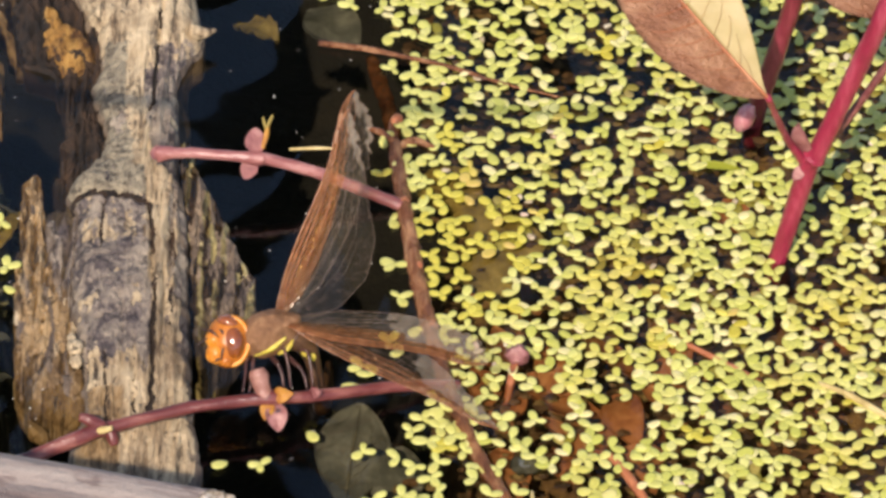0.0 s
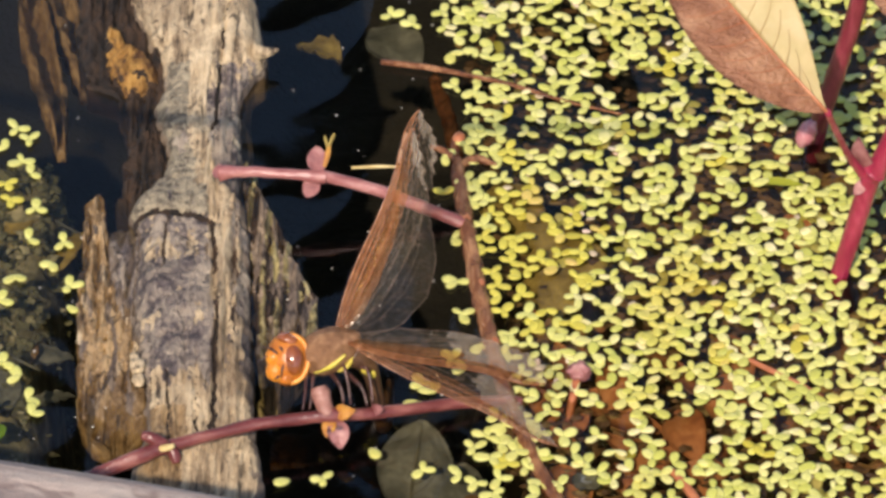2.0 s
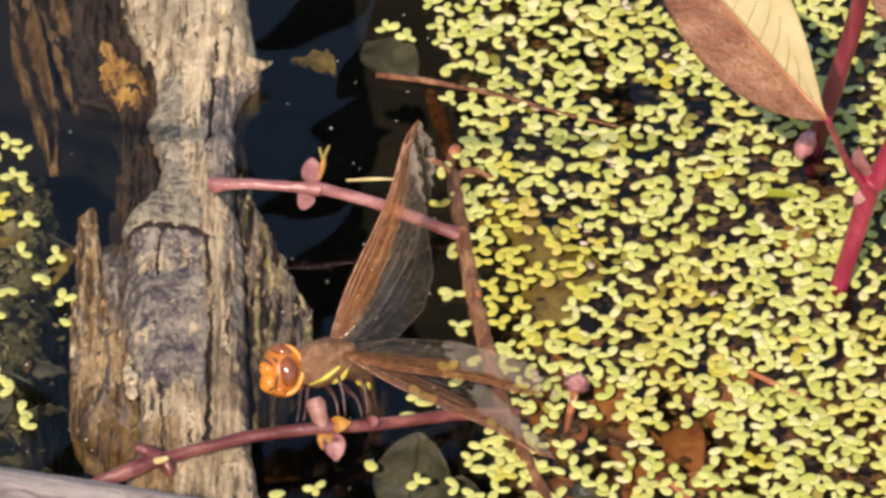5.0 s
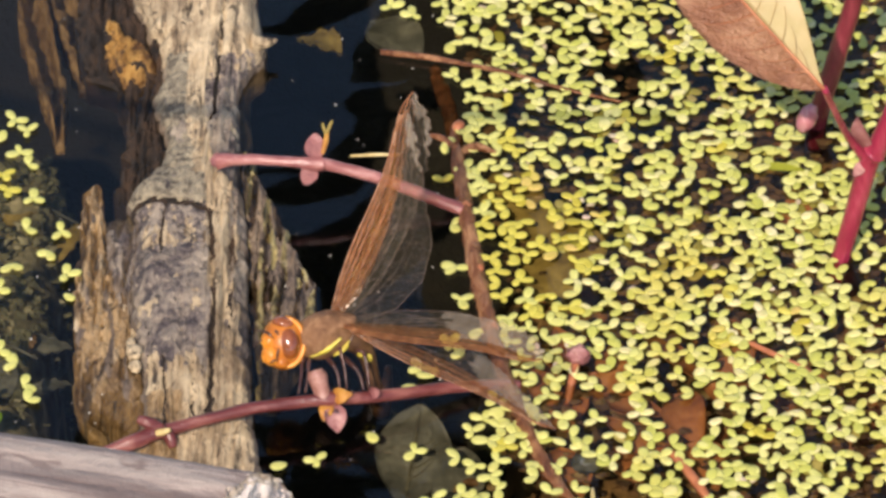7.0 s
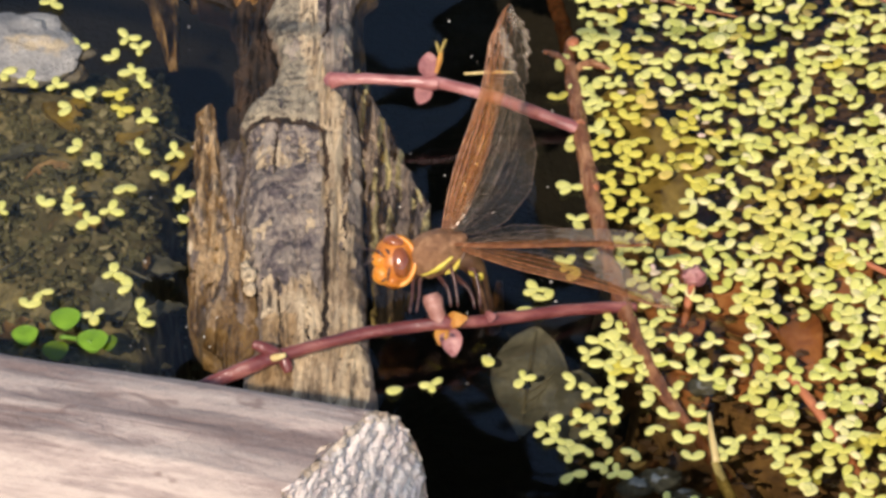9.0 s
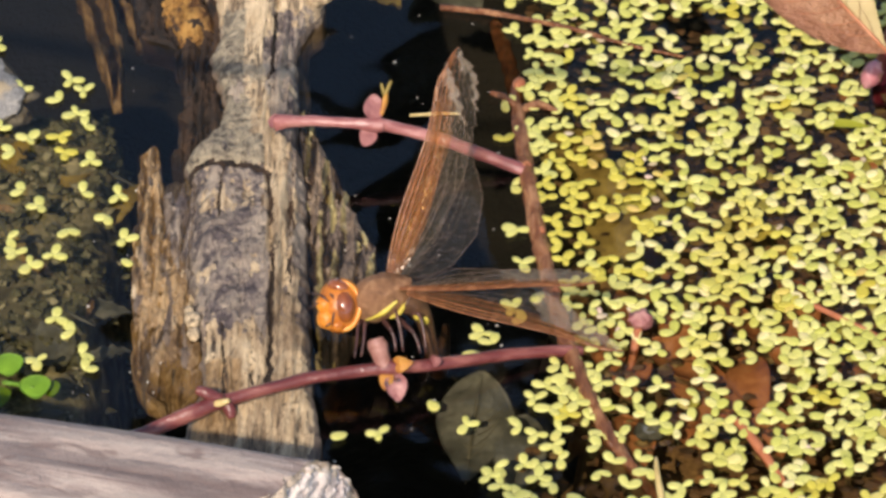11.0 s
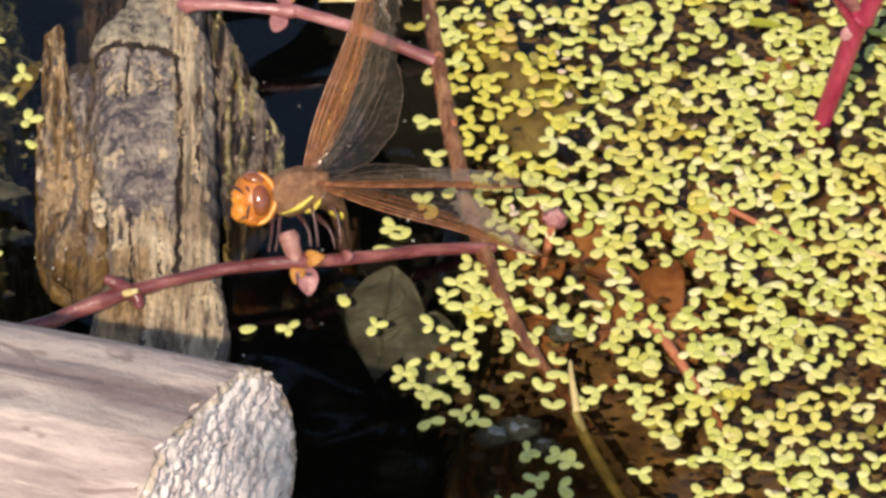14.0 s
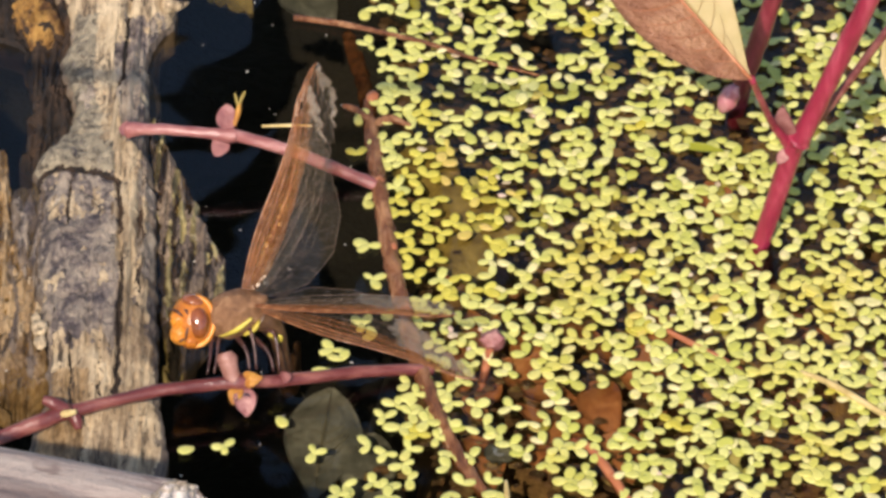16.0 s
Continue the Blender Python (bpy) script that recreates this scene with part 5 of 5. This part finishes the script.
for a, b in (((4.6, 3.2, -1.6), (-3.0, 4.4, 1.6)), ((-0.5, 4.2, -2.6), (-4.6, 3.7, -0.6))):
    o = (-24.5, -43.3, 14.6)
    p, q = on(*a, o), on(*b, o)
    mid = (p + q) / 2 + TURN.to_3x3() @ Vector((0, 0.7, 0))
    part("side_stripe", rod([(*p, 0.25), (*mid, 0.6), (*q, 0.3)], sides=8, rough=0.1), YELLOW, thorax, "bright yellow side stripe")
part("neck", rod([(*face(3.0, 0, -0.5), 2.6), (-28.0, -44.4, 14.4, 2.6)], sides=12), LEG, fly)
head = part("head", lump(SKULL, (4.7, 5.8, 4.6), SEEN, u=36, v=26, lumps=0.03), FACE, fly, "rounded ochre head")
for at, size, tilt in (((1.1, -0.2, 2.9), (2.4, 3.5, 2.2), 8), ((0.0, 3.9, 1.3), (2.7, 1.8, 2.7), -18)):
    part("compound_eye", lump(face(*at), size, SEEN @ pose(0, 0, 0, 0, 0, tilt), u=36, v=26), EYE, head, "glossy brown compound eye")
bm = bmesh.new()
tube(bm, [(*face(0.5 + 3.75 * math.cos(a), 5.0 * math.sin(a), 2.2), 0.62) for a in np.linspace(-1.7, 1.9, 22)], sides=8, steps=2, rough=0.1)
part("eye_rim", bm, JAW, head, "ochre rim behind the eye")
part("frons", lump(face(-3.0, 0.4, 2.3), (1.9, 2.0, 2.0), SEEN, u=20, v=14, lumps=0.06), JAW, head, "bulging yellow-orange forehead")
part("mouth", lump(face(-2.6, -2.6, 2.3), (2.1, 2.4, 2.0), SEEN, u=20, v=14, lumps=0.10, seed=2), JAW, head, "yellow-orange mouthparts")
part("mouth", lump(face(-0.4, -4.0, 2.3), (1.7, 1.6, 1.6), SEEN, u=16, v=12, lumps=0.12, seed=5), FACE, head)
for a, b, c in (((-4.2, 2.3, 3.0), (-3.2, 1.9, 4.1), (-2.0, 0.9, 4.3)), ((-1.9, 2.6, 4.0), (-1.4, 2.2, 4.5), (-1.0, 1.5, 4.6)), ((-0.9, -1.2, 4.6), (-1.2, -2.4, 4.4), (-1.4, -4.2, 3.6)), ((-2.9, -4.4, 3.4), (-2.2, -3.9, 4.1), (-1.6, -3.6, 4.1))):
    part("dark_line", rod([(*face(*a), 0.14), (*face(*b), 0.3), (*face(*c), 0.12)], sides=6, steps=4), LEG, head)
for r in (-1, 1):
    part("antenna", rod([(*face(-3.6, 1.6 + 0.7 * r, 3.4), 0.2), (*face(-5.2, 1.4 + 1.2 * r, 3.8), 0.12), (*face(-6.6, 0.9 + 1.9 * r, 4.0), 0.05)], sides=6), LEG, head)

abdomen = part("abdomen", rod([(-19.5, -43, 14, 3.3), (-17.2, -43.2, 12.2, 2.6), (-15.4, -43.6, 8.5, 1.9), (-14.4, -44.2, 3, 1.6), (-13.6, -44, -3, 1.7), (-13.2, -41, -9, 1.9), (-12.8, -35, -14, 1.8), (-12.4, -27, -17, 1.5), (-12, -18, -18, 0.8)], sides=18, steps=8, rough=0.04), TAIL, fly, "slender brown abdomen curving down into the water")
for p, r in (((-15.3, -45.6, 10), 1.1), ((-16.6, -45.8, 11.4), 0.9)):
    part("yellow_spot", lump(p, (r, 0.5, r * 1.1), u=12, v=8, lumps=0.2, seed=r), YELLOW, abdomen, "yellow side spot")
part("root_patch", lump((-20.5, -43.2, 18.2), (3.2, 2.0, 1.2), TURN, u=16, v=10, lumps=0.2), FUR, thorax)
for hip, knee, foot in (((-27.5, -45.6, 11), (-29, -49.5, 12.5), (-29.6, -55.8, 9.2)), ((-27, -45.6, 11), (-27.5, -50, 13), (-28.2, -55.6, 9.3)), ((-24, -45.5, 10.5), (-22, -50.5, 12), (-21, -54, 9.2)), ((-23, -42, 10.5), (-21, -47, 14), (-19.5, -53.4, 8.6)),
                        ((-21, -45, 10.5), (-17.5, -50, 11), (-16, -53, 7.6)), ((-20.5, -42.5, 10.5), (-16, -47, 13), (-14.8, -52.6, 7.2))):
    leg = part("leg", rod([(*hip, 0.6), (*[(a + b) / 2 for a, b in zip(hip, knee)], 0.55), (*knee, 0.42)], sides=8, steps=3), LEG, fly, "thin dark leg gripping the stem")
    part("shin", rod([(*knee, 0.42), (*[(a + b) / 2 + 0.2 for a, b in zip(knee, foot)], 0.32), (*foot, 0.24)], sides=8, steps=3), LEG, leg)


def wing_pose(root, span, chord):
    """The pose, in the dragonfly's space, of a wing: root in millimetres; span and chord as (right, up, near)."""
    s = (RIGHT * span[0] + UP * span[1] + NEAR * span[2]).normalized()
    c = RIGHT * chord[0] + UP * chord[1] + NEAR * chord[2]
    c = (c - s * c.dot(s)).normalized()
    m = Matrix((s, c, s.cross(c))).transposed().to_4x4()
    m.translation = (Vector(root) - FLY) * MM
    return m


far_fore = build_wing("fore", 51, fly, "amber-tinted forewing raised over the water", 1.06)
far_hind = build_wing("hind", 46.5, fly, "amber and clear hindwing with frayed edge", 1.02)
# The near wings turn pale early: the sun they catch is put into the film.
near_fore = build_wing("fore", 51, fly, "amber-tinted forewing over duckweed, pale end with painted sun haze", 0.62)
near_hind = build_wing("hind", 48, fly, "amber hindwing touching the duckweed, sun haze painted into its film", 0.66)


def motions():
    a, b = (-22.4, -41.0, 17.6), (-23.0, -41.4, 18.4)
    c, d = (-20.8, -44.6, 18.2), (-18.8, -45.0, 17.2)
    walk(drifter, [(t, pose(x * MM, y * MM, 0, 0, 0, a)) for t, x, y, a in ((0, -3.4, -65, 0), (3, -4.0, -65.6, 4), (7, -5.2, -65, 8), (8, -6, -66, 10), (9.5, -6.8, -66, 12), (12.5, -7.2, -67, 16), (14.5, -7.6, -68, 20), (16, -7.2, -69.6, 22))])
    walk(bobber, [(t, pose(x * MM, y * MM, 0, 0, 0, a)) for t, x, y, a in ((0, -25, -69, 0), (2, -25, -68.2, 2), (6, -25.8, -67.2, 3), (9, -25.8, -67.6, 2), (12.5, -25.2, -68.8, 0), (16, -25.8, -68, 3))])
    walk(fly, [(t, Matrix.Translation((FLY + Vector((x, y, 0))) * MM)) for t, x, y in ((0, 0.7, -0.7), (3, 0.2, -0.7), (7, 0.1, -0.7), (7.6, 0.3, -0.2), (8.0, 1.0, 0.2), (8.5, -0.4, 0.6), (9, -0.8, 0.8), (12.5, -0.7, 0.8), (14.5, 0, 0), (16, 0, -0.1))])
    keys = ((0, 14, 46, 14.5, 48.5), (3.0, 16, 46, 16.5, 48), (5.5, 16.5, 46, 17, 48), (7.0, 15.5, 47, 16, 49), (8.0, 14.5, 48, 14.5, 49), (8.5, 13, 50, 12, 49), (9.5, 13, 50, 11.5, 49), (12.5, 15, 50, 13, 49), (16, 13.5, 51, 12, 49))
    walk(far_fore, [(t, wing_pose(a, (x - 1.5, y, -5), (1, -0.3, -0.1))) for t, x, y, _, _ in keys])
    walk(far_hind, [(t, wing_pose(b, (x, y, 1), (1, -0.3, -0.2))) for t, _, _, x, y in keys])
    keys = ((0, -8, 27, 0.75, -22, 4), (3.0, -9, 27, 0.75, -22.5, 4), (7.0, -8, 27, 0.75, -22.5, 4), (7.8, -8, 27, 0.75, -21, 5), (8.2, -5, 29, 0.6, -19, 7), (8.5, -1, 30, 0.4, -15, 11), (9.5, 0, 30, 0.4, -13, 13), (12.5, 1, 30, 0.4, -13, 13), (16, -1, 30, 0.4, -14, 12))
    walk(near_fore, [(t, wing_pose(c, (39, u, n), (0.15, k * 0.7, k - 1.3))) for t, u, n, k, _, _ in keys])
    walk(near_hind, [(t, wing_pose(d, (44, u, n), (0.25, 0.5, -0.8))) for t, _, _, _, u, n in keys])


motions()
